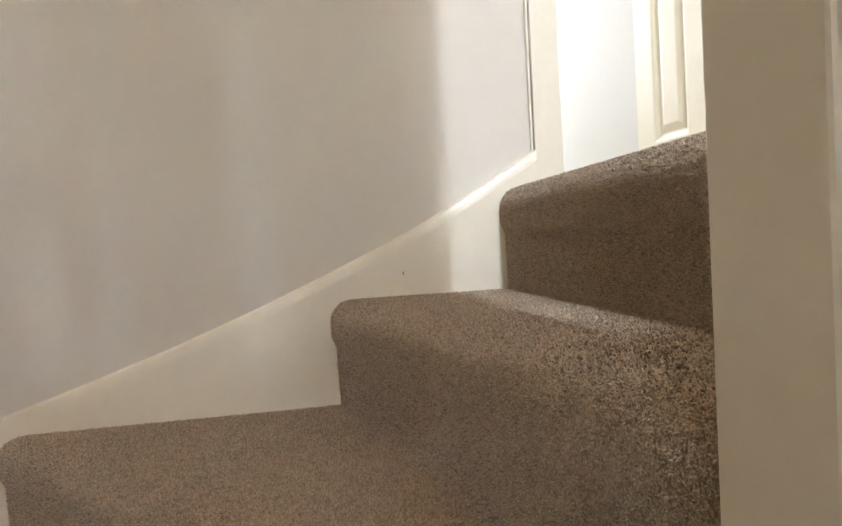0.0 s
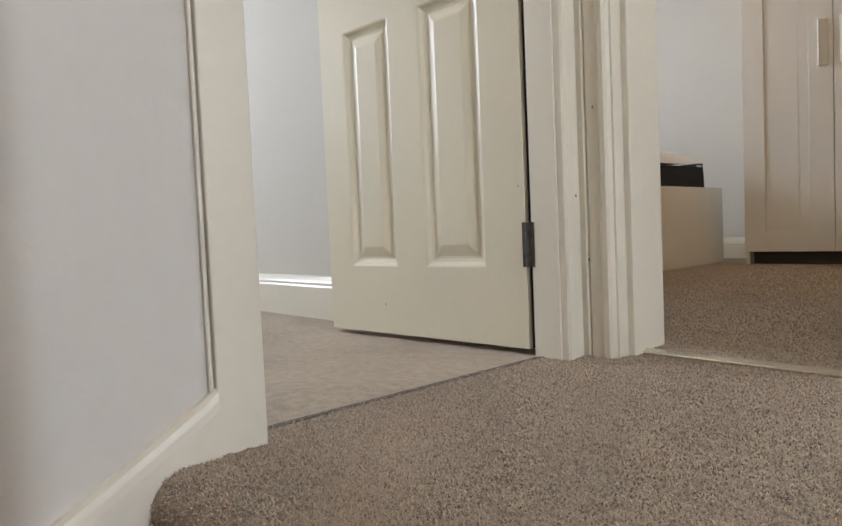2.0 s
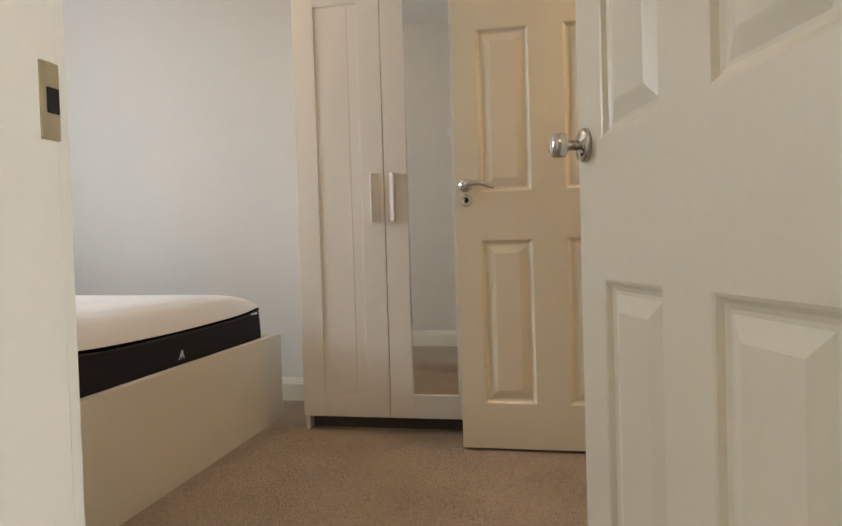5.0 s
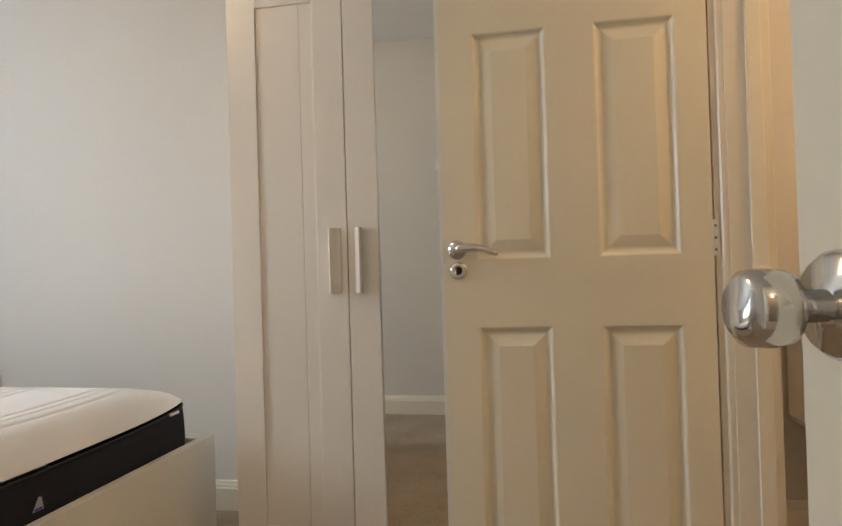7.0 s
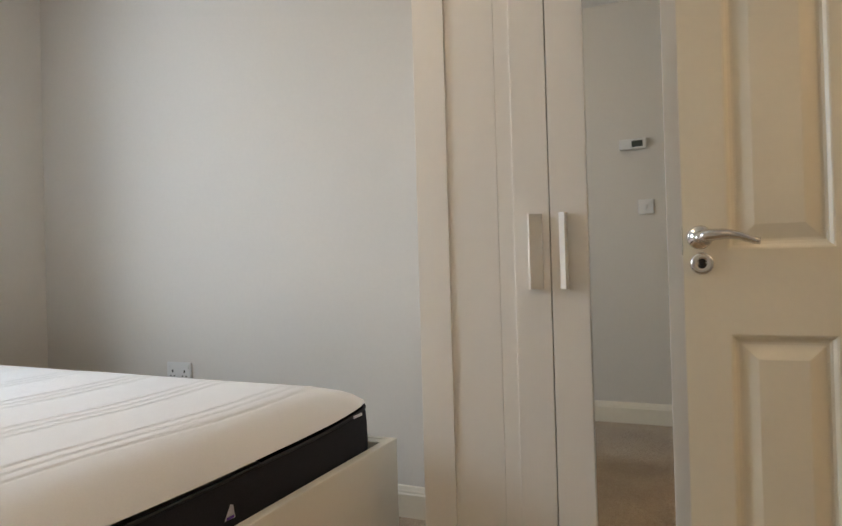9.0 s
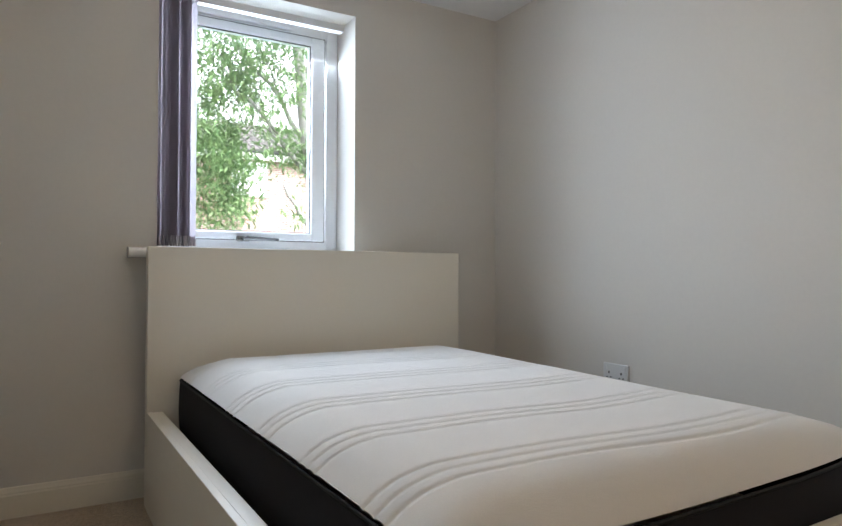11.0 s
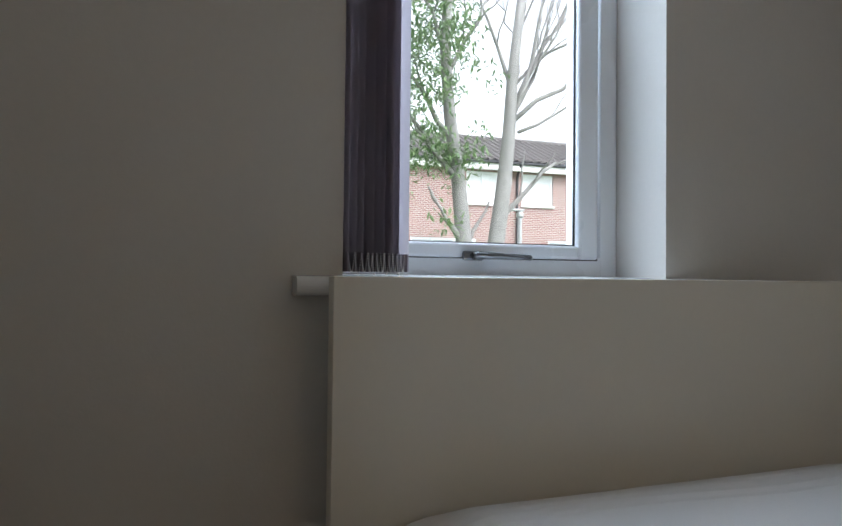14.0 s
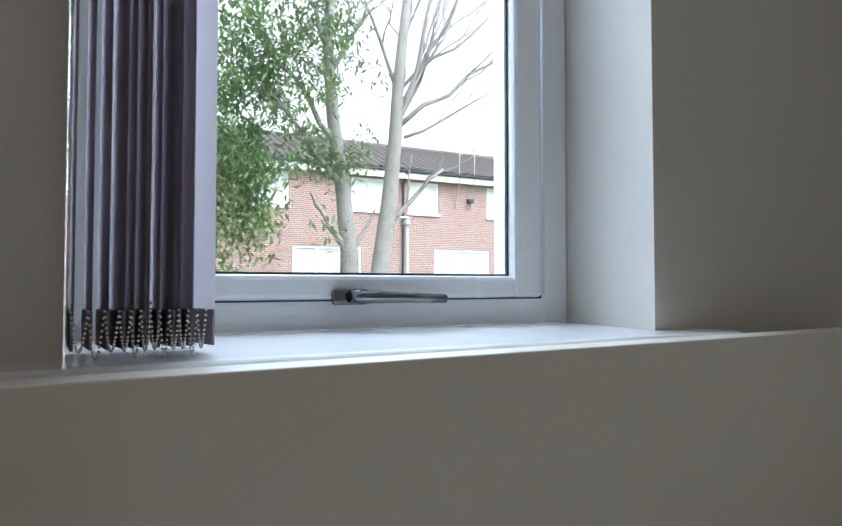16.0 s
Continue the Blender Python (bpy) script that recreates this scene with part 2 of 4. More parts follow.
def tube(bm, pts, radii, seg=8, cap=True):
    """A round tube along points, with its radius at each."""
    pts = [Vector(p) for p in pts]
    rings, up = [], Vector((0.123, 0.31, 0.94))
    for i, p in enumerate(pts):
        d = (pts[min(i + 1, len(pts) - 1)] - pts[max(i - 1, 0)]).normalized()
        a = d.cross(up)
        a = (a if a.length > 0.05 else d.cross(Vector((1, 0, 0)))).normalized()
        b = d.cross(a).normalized()
        r = radii[i] if hasattr(radii, "__len__") else radii
        rings.append([bm.verts.new(p + r * (math.cos(k * math.tau / seg) * a + math.sin(k * math.tau / seg) * b)) for k in range(seg)])
    for u, v in zip(rings, rings[1:]):
        for k in range(seg):
            bm.faces.new((u[k], u[(k + 1) % seg], v[(k + 1) % seg], v[k]))
    if cap:
        bm.faces.new(rings[0][::-1]), bm.faces.new(rings[-1])
    return bm


def lathe(bm, profile, m, seg=20):
    """Turns (radius, height) pairs about z, then places them by m."""
    rings = [[bm.verts.new(m @ Vector((r * math.cos(k * math.tau / seg), r * math.sin(k * math.tau / seg), h))) for k in range(seg)] for r, h in profile]
    for u, v in zip(rings, rings[1:]):
        for k in range(seg):
            bm.faces.new((u[k], u[(k + 1) % seg], v[(k + 1) % seg], v[k]))
    bm.faces.new(rings[0][::-1]), bm.faces.new(rings[-1])
    return bm


def extrude_profile(bm, profile, a, b, flip=False):
    """Sweeps a closed profile of (u, v) pairs; a(u, v) and b(u, v) give its ends."""
    va, vb = [bm.verts.new(a(u, v)) for u, v in profile], [bm.verts.new(b(u, v)) for u, v in profile]
    n = len(profile)
    for k in range(n):
        bm.faces.new((va[k], va[(k + 1) % n], vb[(k + 1) % n], vb[k]))
    bm.faces.new(va[::-1]), bm.faces.new(vb)
    bmesh.ops.recalc_face_normals(bm, faces=bm.faces)
    return bm


def mesh_of(name, bm, material, smooth=False):
    me = bpy.data.meshes.new(name)
    bm.normal_update()
    bm.to_mesh(me)
    bm.free()
    me.materials.append(material)
    if smooth:
        me.polygons.foreach_set("use_smooth", [True] * len(me.polygons))
    return me


def part(name, bm, material, parent, label="", smooth=False):
    ob = new(name, mesh_of(name, bm, material, smooth))
    ob.parent = parent
    return tagged(ob, label)


def solo(name, bm, material, label="", category="", group="", kind="", smooth=False):
    return tagged(new(name, mesh_of(name, bm, material, smooth)), label, category, group, kind)


def thing(name, m, label, category, group="", kind=""):
    ob = new(name)
    ob.empty_display_size = 0.1
    ob.matrix_world = m
    return tagged(ob, label, category, group, kind)


def boxes(*rows, bevel=0.0):
    bm = bmesh.new()
    for r in rows:
        box(bm, *r, bevel=bevel)
    return bm


def setting(name, rows, material, label, bevel=0.0):
    return solo(name, boxes(*rows, bevel=bevel), material, label, "wall" if "wall" in name else name.split("_")[0], kind="structure")


# ---- plan ----
WX = -0.062           # face of the stair's west wall
NY0, NY1 = -0.01, 0.13  # wall between landing and bedroom
BN, BW, BE = 2.82, -3.088, 0.745  # bedroom's north, window and east walls
CZ = 2.45
WD0, WD1 = -0.648, -0.085  # west room's doorway
BD0, BD1 = 0.010, 0.650    # bedroom doorway
ED0, ED1 = 1.37, 2.09     # bathroom doorway
DH = 2.0
NOSE_Y = -0.765
RISE = 0.19
SY = -1.95            # stairwell's south wall
WY0, WY1, WZ0, WZ1 = 0.975, 1.920, 1.066, 2.29  # window opening

setting("wall_west", [(-0.115, WX, SY - 0.08, WD0 - 0.02, -2.3, CZ), (-0.115, WX, WD0 - 0.02, WD1 + 0.02, DH + 0.02, CZ), (-0.115, WX, WD1 + 0.02, NY0, -0.3, CZ), (-0.115, WX, WD0 - 0.02, WD1 + 0.02, -2.3, -0.05)], WALL, "plain cream painted stair and landing wall")
setting("wall_north", [(-3.3, BD0 - 0.02, NY0, NY1, -0.3, CZ), (BD0 - 0.02, BD1 + 0.02, NY0, NY1, DH + 0.02, CZ), (BD1 + 0.02, 3.1, NY0, NY1, -0.3, CZ), (BD0 - 0.02, BD1 + 0.02, NY0, NY1, -0.3, -0.05)], WALL, "plain painted wall between landing and bedroom")
setting("wall_landing_south", [(0.86, 3.0, -0.905, -0.85, -2.3, CZ)], WALL, "plain painted wall between corridor and stairs")
setting("wall_corridor_end", [(3.0, 3.1, -0.85, NY0, -0.3, 0.8), (3.0, 3.1, -0.85, NY0, 2.05, CZ), (3.0, 3.1, -0.56, NY0, 0.8, 2.05)], WALL, "plain painted corridor end wall with a window opening")
setting("wall_stair_south", [(-0.115, 3.0, SY - 0.08, SY, -2.3, CZ)], WALL, "plain painted stairwell wall")
# Unseen end wall; its slits are added to cut the lamp's beam into bands.
setting("wall_stair_east", [(3.0, 3.1, a, b, -0.3, 1.5) for a, b in ((SY - 0.08, -1.630), (-1.543, -1.497), (-1.441, -1.257), (-1.197, -0.85))] + [(3.0, 3.1, SY - 0.08, -0.85, -2.3, -0.3), (3.0, 3.1, SY - 0.08, -0.85, 1.5, CZ), (3.0, 3.1, -0.85, NY0, -2.3, -0.3)], WALL, "plain unseen stairwell end wall with slits added to cast light bands")
setting("wall_bedroom_north", [(-3.5, 2.5, BN, BN + 0.12, -0.1, CZ)], WALL, "plain white painted bedroom wall")
setting("wall_window", [(-3.47, BW, NY1, WY0, -0.1, CZ), (-3.47, BW, WY1, BN, -0.1, CZ), (-3.47, BW, WY0, WY1, -0.1, WZ0 - 0.03), (-3.47, BW, WY0, WY1, WZ1, CZ)], WALL, "white painted outer wall with a window opening")
setting("wall_bedroom_east", [(BE, BE + 0.1, NY1, ED0 - 0.02, -0.1, CZ), (BE, BE + 0.1, ED1 + 0.02, BN, -0.1, CZ), (BE, BE + 0.1, ED0 - 0.02, ED1 + 0.02, DH + 0.02, CZ)], WALL, "plain painted wall with the bathroom doorway")
setting("wall_bathroom", [(2.4, 2.5, 0.9, BN, -0.1, CZ), (BE + 0.1, 2.5, 0.8, 0.9, -0.1, CZ)], WALL, "plain painted bathroom wall")
setting("wall_west_room", [(-3.3, -3.2, -2.5, -1.75, -0.1, CZ), (-3.3, -3.2, -0.45, NY0, -0.1, CZ), (-3.3, -3.2, -1.75, -0.45, -0.1, 0.9), (-3.3, -3.2, -1.75, -0.45, 2.1, CZ), (-3.3, -0.115, -2.6, -2.5, -0.1, CZ), (-0.215, -0.115, -2.5, SY - 0.08, -0.1, CZ)], WALL, "plain white wall of the room off the landing")
setting("ceiling", [(-3.5, 3.1, -2.6, BN + 0.12, CZ, CZ + 0.1)], CEIL, "plain white plaster ceiling")


def floor(name, x0, x1, y0, y1, label, material=None):
    return setting(name, [(x0, x1, y0, y1, -0.1, 0.0)], material or CARPET, label)


floor("floor_bedroom", BW, BE, 0.057, BN, "brown twist-pile carpet in the bedroom")
floor("floor_corridor", 0.800, 3.0, -0.85, NY0, "brown twist-pile carpet in the corridor")
floor("floor_west_room", -3.2, -0.104, -2.5, NY0, "pale brown carpet in the room off the landing")
floor("floor_bathroom", BE + 0.003, 2.4, 0.9, BN, "plain bathroom floor", mat("bathroom_vinyl", (0.30, 0.27, 0.24), 0.4, spread=0.1))


def step_slab(bm, outline, z, edge, drop=0.3):
    """A tread from its outline, with a rounded carpeted nosing along the first edge."""
    top = [Vector((x, y, z)) for x, y in outline]
    a, b = top[0], top[1]
    out = Vector(((b - a).y, -(b - a).x, 0)).normalized()
    if out.dot(sum(top, Vector()) / len(top) - a) > 0:
        out = -out
    rows = []
    for k in range(9):
        ang = k / 8 * math.pi * 0.5
        r = 0.038
        off = out * (edge + r * math.sin(ang) - r) + Vector((0, 0, r * math.cos(ang) - r))
        rows.append((a + off, b + off))
    lip = 0.066
    rows.append((a + out * edge + Vector((0, 0, -lip)), b + out * edge + Vector((0, 0, -lip))))
    rows.append((a + out * (edge - 0.008) + Vector((0, 0, -lip - 0.02)), b + out * (edge - 0.008) + Vector((0, 0, -lip - 0.02))))
    rows.append((a + out * (edge - 0.012) + Vector((0, 0, -drop)), b + out * (edge - 0.012) + Vector((0, 0, -drop))))
    grid = []
    for p, q in rows:
        grid.append([bm.verts.new(p.lerp(q, i / 30)) for i in range(31)])
    for u, v in zip(grid, grid[1:]):
        for i in range(30):
            bm.faces.new((u[i], u[i + 1], v[i + 1], v[i]))
    back = [bm.verts.new(p) for p in top[2:]]
    bm.faces.new([*grid[0]] + back)
    bmesh.ops.recalc_face_normals(bm, faces=bm.faces)
    return bm


def pile_mesh(obs, density, seed, size=1.0):
    """Short leaning yarns scattered over the upper faces of the given carpet meshes."""
    rng = np.random.default_rng(seed)
    tris = []
    for ob in obs:
        me = ob.data
        me.calc_loop_triangles()
        co = np.array([tuple(v.co) for v in me.vertices])
        idx = np.array([tuple(lt.vertices) for lt in me.loop_triangles])
        tris.append(co[idx])
    tri = np.concatenate(tris)
    if len(obs) == 1:
        tri = tri[tri[:, :, 2].min(1) > -0.01]
    nrm = np.cross(tri[:, 1] - tri[:, 0], tri[:, 2] - tri[:, 0])
    area = np.linalg.norm(nrm, axis=1) / 2
    nrm = nrm / np.maximum(area * 2, 1e-12)[:, None]
    nrm[nrm[:, 2] < -0.2] *= -1
    count = int(area.sum() * density)
    pick = rng.choice(len(tri), count, p=area / area.sum())
    a, b = rng.random(count), rng.random(count)
    over = a + b > 1
    a[over], b[over] = 1 - a[over], 1 - b[over]
    t = tri[pick]
    p = t[:, 0] + (t[:, 1] - t[:, 0]) * a[:, None] + (t[:, 2] - t[:, 0]) * b[:, None]
    up = nrm[pick]
    keep = (p[:, 0] > WX + 0.018) | (p[:, 2] > -0.01)
    p, up = p[keep], up[keep]
    n = len(p)
    lean = rng.normal(0, 1, (n, 3))
    lean -= up * (lean * up).sum(1)[:, None]
    lean /= np.linalg.norm(lean, axis=1)[:, None]
    side = np.cross(up, lean)
    tall, slope, wide = size * rng.uniform(0.0022, 0.0042, n)[:, None], rng.uniform(0.4, 1.4, n)[:, None], size * rng.uniform(0.0005, 0.0009, n)[:, None]
    mid = p + up * tall * 0.6 + lean * tall * slope * 0.4
    tip = p + up * tall + lean * tall * slope * 1.2 + side * rng.normal(0, 0.001, n)[:, None]
    verts = np.stack([p - side * wide - up * 0.001, p + side * wide - up * 0.001, mid + side * wide * 1.2, mid - side * wide * 1.2, tip], 1).reshape(-1, 3)
    me = bpy.data.meshes.new("carpet_pile")
    faces = []
    for k in range(0, 5 * n, 5):
        faces.append((k, k + 1, k + 2, k + 3))
        faces.append((k + 3, k + 2, k + 4))
    me.from_pydata(verts.tolist(), [], faces)
    me.materials.append(PILE)
    return me


def stairs():
    st = thing("stairs", pose(0, 0, 0), "winding staircase covered in brown twist-pile carpet", "stairs", kind="structure")
    e = 0.012
    part("tread", step_slab(bmesh.new(), [(WX, NOSE_Y), (0.80, NOSE_Y), (0.80, 0.057), (-0.104, 0.057), (-0.104, WD0), (WX, WD0)], 0, e), CARPET, st, "carpeted landing with a rounded nosing", True)
    part("tread", step_slab(bmesh.new(), [(WX, -1.095), (0.80, -0.905), (0.80, NOSE_Y + 0.02), (WX, NOSE_Y + 0.02)], -RISE, e), CARPET, st, smooth=True)
    part("tread", step_slab(bmesh.new(), [(WX, -1.665), (0.80, -0.945), (0.80, -0.89), (WX, -1.07)], -2 * RISE, e), CARPET, st, smooth=True)
    part("tread", step_slab(bmesh.new(), [(0.42, SY), (0.83, -0.945), (0.80, -0.92), (WX, -1.62), (WX, SY)], -3 * RISE, e), CARPET, st, smooth=True)
    for k in range(6):
        x = 0.93 + 0.21 * k
        part("tread", step_slab(bmesh.new(), [(x, SY), (x, -0.905), (x - 0.40 if k == 0 else x - 0.26, -0.905), (x - 0.50 if k == 0 else x - 0.26, SY)], -(4 + k) * RISE, e), CARPET, st, smooth=True)
    part("floor", boxes((WX, 3.0, SY, -0.905, -2.25, -2.1)), CARPET, st)
    pile = new("carpet_pile", pile_mesh([c for c in st.children if c.name.startswith("tread")][:4], 150000, 3, 0.8))
    pile.parent = st
    tagged(pile, "short brown and beige twisted carpet yarn", "", "", "stuff")
    return st


stairs()
near = solo("carpet_patch", boxes((-0.855, BE - 0.02, 0.08, 2.34, -0.05, 0.0)), CARPET)
bed_pile = tagged(new("carpet_pile", pile_mesh([near], 60000, 8, 0.8)), "short brown and beige twisted carpet yarn on the bedroom floor", "carpet", "", "stuff")
bpy.data.objects.remove(near)

# stringer skirting that sweeps up the west wall and meets the doorway's architrave
SWEEP = [(SY, -0.46), (-1.74, -0.378), (-1.658, -0.348), (-1.573, -0.321), (-1.486, -0.291), (-1.37, -0.250), (-1.226, -0.193), (-1.110, -0.143), (-1.006, -0.097), (-0.908, -0.049), (-0.813, 0.004), (-0.714, 0.063), (-0.700, 0.074)]


def stringer():
    bm = bmesh.new()
    prev = None
    for y, z in SWEEP:
        ring = [bm.verts.new((WX + dx, y, zz)) for dx, zz in ((0, z), (0.007, z), (0.013, z - 0.004), (0.015, z - 0.012), (0.016, z - 0.022), (0.016, z - 0.75), (0, z - 0.75))]
        if prev:
            for k in range(6):
                bm.faces.new((prev[k], prev[k + 1], ring[k + 1], ring[k]))
        else:
            bm.faces.new(ring)
        prev = ring
    bm.faces.new(prev[::-1])
    bmesh.ops.recalc_face_normals(bm, faces=bm.faces)
    return bm


solo("skirting_stair", stringer(), GLOSS, "cream gloss stair string sweeping up the wall", "skirting", kind="structure")
solo("newel_post", boxes((0.812, 0.894, -0.930, -0.848, -2.0, CZ - 0.002), bevel=0.003), GLOSS, "square cream painted newel post at the stair head", "newel post", kind="structure")

SKIRT = [(0, 0), (0.016, 0), (0.016, 0.088), (0.013, 0.094), (0.013, 0.100), (0.010, 0.106), (0.006, 0.117), (0, 0.120)]


def skirting(name, p, q, out):
    """p to q along the wall, out: the way into the room."""
    p, q, o = Vector((*p, 0)), Vector((*q, 0)), Vector((*out, 0))
    f = lambda c: (lambda u, v: c + o * u + Vector((0, 0, v)))
    return solo(name, extrude_profile(bmesh.new(), SKIRT, f(p), f(q)), GLOSS, "white moulded skirting board along the wall", "skirting", kind="structure")


skirting("skirting_north", (BW, BN), (BE, BN), (0, -1))
skirting("skirting_south", (BW, NY1), (BD0 - 0.065, NY1), (0, 1))
skirting("skirting_window", (BW, NY1), (BW, BN), (1, 0))
skirting("skirting_east", (BE, NY1), (BE, ED0 - 0.06), (-1, 0))
skirting("skirting_west_room", (-3.2, NY0), (-0.12, NY0), (0, -1))
skirting("skirting_bathroom", (BE + 0.1, BN), (2.4, BN), (0, -1))

ARCH = [(0, 0), (0.058, 0), (0.058, 0.008), (0.052, 0.011), (0.045, 0.0115), (0.041, 0.015), (0.030, 0.016), (0.018, 0.0165), (0.012, 0.020), (0.004, 0.020), (0, 0.016)]


def architrave(name, parts, label="white moulded door architrave with small chips"):
    """parts: (opening edge, way away from the opening, way out of the wall, z0, z1); u runs from the opening outward."""
    th = thing(name, pose(0, 0, 0), label, "architrave", kind="structure")
    for edge, away, out, z0, z1, wide in parts:
        e, a, o = Vector((*edge, 0)), Vector((*away, 0)), Vector((*out, 0))
        prof = [(min(u, wide), v) for u, v in ARCH]
        f = lambda z: (lambda u, v: e + a * u + o * v + Vector((0, 0, z)))
        part("upright", extrude_profile(bmesh.new(), prof, f(z0), f(z1)), GLOSS, th)
    return th


# west doorway: a moulded upright by the corner, a flat strip on the stair side
architrave("trim_west_door", [((WX, WD1 + 0.004), (0, 1), (1, 0), 0, DH + 0.06, 0.054)])
solo("trim_stair_side", boxes((WX, WX + 0.012, WD0 - 0.052, WD0 + 0.004, -0.16, DH + 0.05), (WX, WX + 0.007, WD0 - 0.058, WD0 - 0.053, 0.07, DH + 0.05), bevel=0.002), GLOSS, "flat white gloss door trim meeting the stair string", "door trim", kind="structure")
solo("trim_corner", boxes((WX, WX + 0.019, -0.0275, NY0, 0, DH + 0.06), (WX + 0.019, -0.040, -0.029, NY0, 0, DH + 0.06)), GLOSS, "cream gloss fillet between two architraves", "door trim", kind="structure")
solo("lining_west_door", boxes((-0.115, WX + 0.003, WD1, WD1 + 0.02, 0, DH), (-0.115, WX + 0.003, WD0 - 0.02, WD0, 0, DH), (-0.115, WX + 0.003, WD0 - 0.02, WD1 + 0.02, DH, DH + 0.02), bevel=0.0015), GLOSS, "cream gloss door lining", "door lining", kind="structure")
architrave("trim_bedroom_door", [((BD0 - 0.004, NY0), (-1, 0), (0, -1), 0, DH + 0.06, 0.05), ((BD1 + 0.003, NY0), (1, 0), (0, -1), 0, DH + 0.06, 0.05), ((BD0 - 0.003, NY1), (-1, 0), (0, 1), 0, DH + 0.06, 0.058), ((BD1 + 0.003, NY1), (1, 0), (0, 1), 0, DH + 0.06, 0.058)])
solo("lining_bedroom_door", boxes((BD0 - 0.02, BD0, NY0 - 0.003, NY1 + 0.003, 0, DH), (BD1, BD1 + 0.02, NY0 - 0.003, NY1 + 0.003, 0, DH), (BD0 - 0.02, BD1 + 0.02, NY0 - 0.003, NY1 + 0.003, DH, DH + 0.02), (BD0, BD0 + 0.012, NY0 + 0.025, NY0 + 0.060, 0, DH), (BD0, BD0 + 0.006, NY0 + 0.060, NY0 + 0.066, 0, DH), (BD1 - 0.012, BD1, NY0 + 0.032, NY0 + 0.066, 0, DH), bevel=0.0015), GLOSS, "cream gloss door lining with stop beads", "door lining", kind="structure")
architrave("trim_bathroom_door", [((BE, ED1 + 0.003), (0, 1), (-1, 0), 0, DH + 0.06, 0.058), ((BE, ED0 - 0.003), (0, -1), (-1, 0), 0, DH + 0.06, 0.058)])
solo("lining_bathroom_door", boxes((BE - 0.003, BE + 0.103, ED1, ED1 + 0.02, 0, DH), (BE - 0.003, BE + 0.103, ED0 - 0.02, ED0, 0, DH), (BE - 0.003, BE + 0.103, ED0 - 0.02, ED1 + 0.02, DH, DH + 0.02), (BE + 0.045, BE + 0.08, ED1 - 0.012, ED1, 0, DH), (0.7105, BE - 0.0045, 2.102, 2.150, 0, DH), bevel=0.0015), GLOSS, "cream gloss door lining with stop bead", "door lining", kind="structure")
solo("threshold_strip", boxes((BD0, BD1, 0.040, 0.074, 0.0, 0.006), bevel=0.0025), THRESH, "bright metal carpet threshold strip in the doorway", "threshold strip")
# Seam between the carpets, its shadow put into the dark yarn colour.
solo("carpet_seam", boxes((-0.109, -0.099, WD0, WD1, -0.02, 0.0015)), mat("seam_shadow_yarn", (0.12, 0.10, 0.085), 0.95), "dark carpet seam across the doorway", "carpet seam", kind="structure")
plate = thing("strike_plate", pose(BD0, 0.125, 0.897), "worn brassy strike plate let into the door lining", "strike plate")
part("plate", boxes((-0.001, 0.002, -0.010, 0.0075, -0.030, 0.028)), BRASS, plate)
part("latch_hole", boxes((0.001, 0.0032, -0.005, 0.006, -0.010, 0.009)), BLACK, plate, "dark latch hole")

# chips and nail marks on the paintwork
for p, r in (((WX + 0.0185, -0.050, 0.281), 0.0024), ((-0.020, NY0 - 0.0185, 0.430), 0.0024), ((WX + 0.0165, -0.967, -0.148), 0.0024), ((-0.036, NY0 - 0.018, 0.17), 0.0025), ((-0.4967, -0.1190, 0.076), 0.0020), ((-0.1403, -0.0860, 0.306), 0.0018)):
    bm = bmesh.new()
    bmesh.ops.create_icosphere(bm, subdivisions=1, radius=r, matrix=Matrix.LocRotScale(p, None, (0.5, 0.5, 1.5)))
    solo("paint_chip", bm, SPECK, "small brown chip in the white gloss paint", "paint chip", group="paint chips")

# ---- doors ----


def panel_ring(bm, x0, x1, z0, z1, y, s, flat):
    """One moulded panel on the face at y; s: the way out of the leaf."""
    rings = []
    for inset, depth in ((0, 0), (0.004, 0.0015), (0.010, 0.008), (0.016, 0.0105), (0.021, 0.0105), (flat, 0.003), (flat + 0.004, 0.002)):
        yy = y - s * depth
        rings.append([bm.verts.new(v) for v in ((x0 + inset, yy, z0 + inset), (x1 - inset, yy, z0 + inset), (x1 - inset, yy, z1 - inset), (x0 + inset, yy, z1 - inset))])
    for u, v in zip(rings, rings[1:]):
        for k in range(4):
            bm.faces.new((u[k], u[(k + 1) % 4], v[(k + 1) % 4], v[k]))
    bm.faces.new(rings[-1])


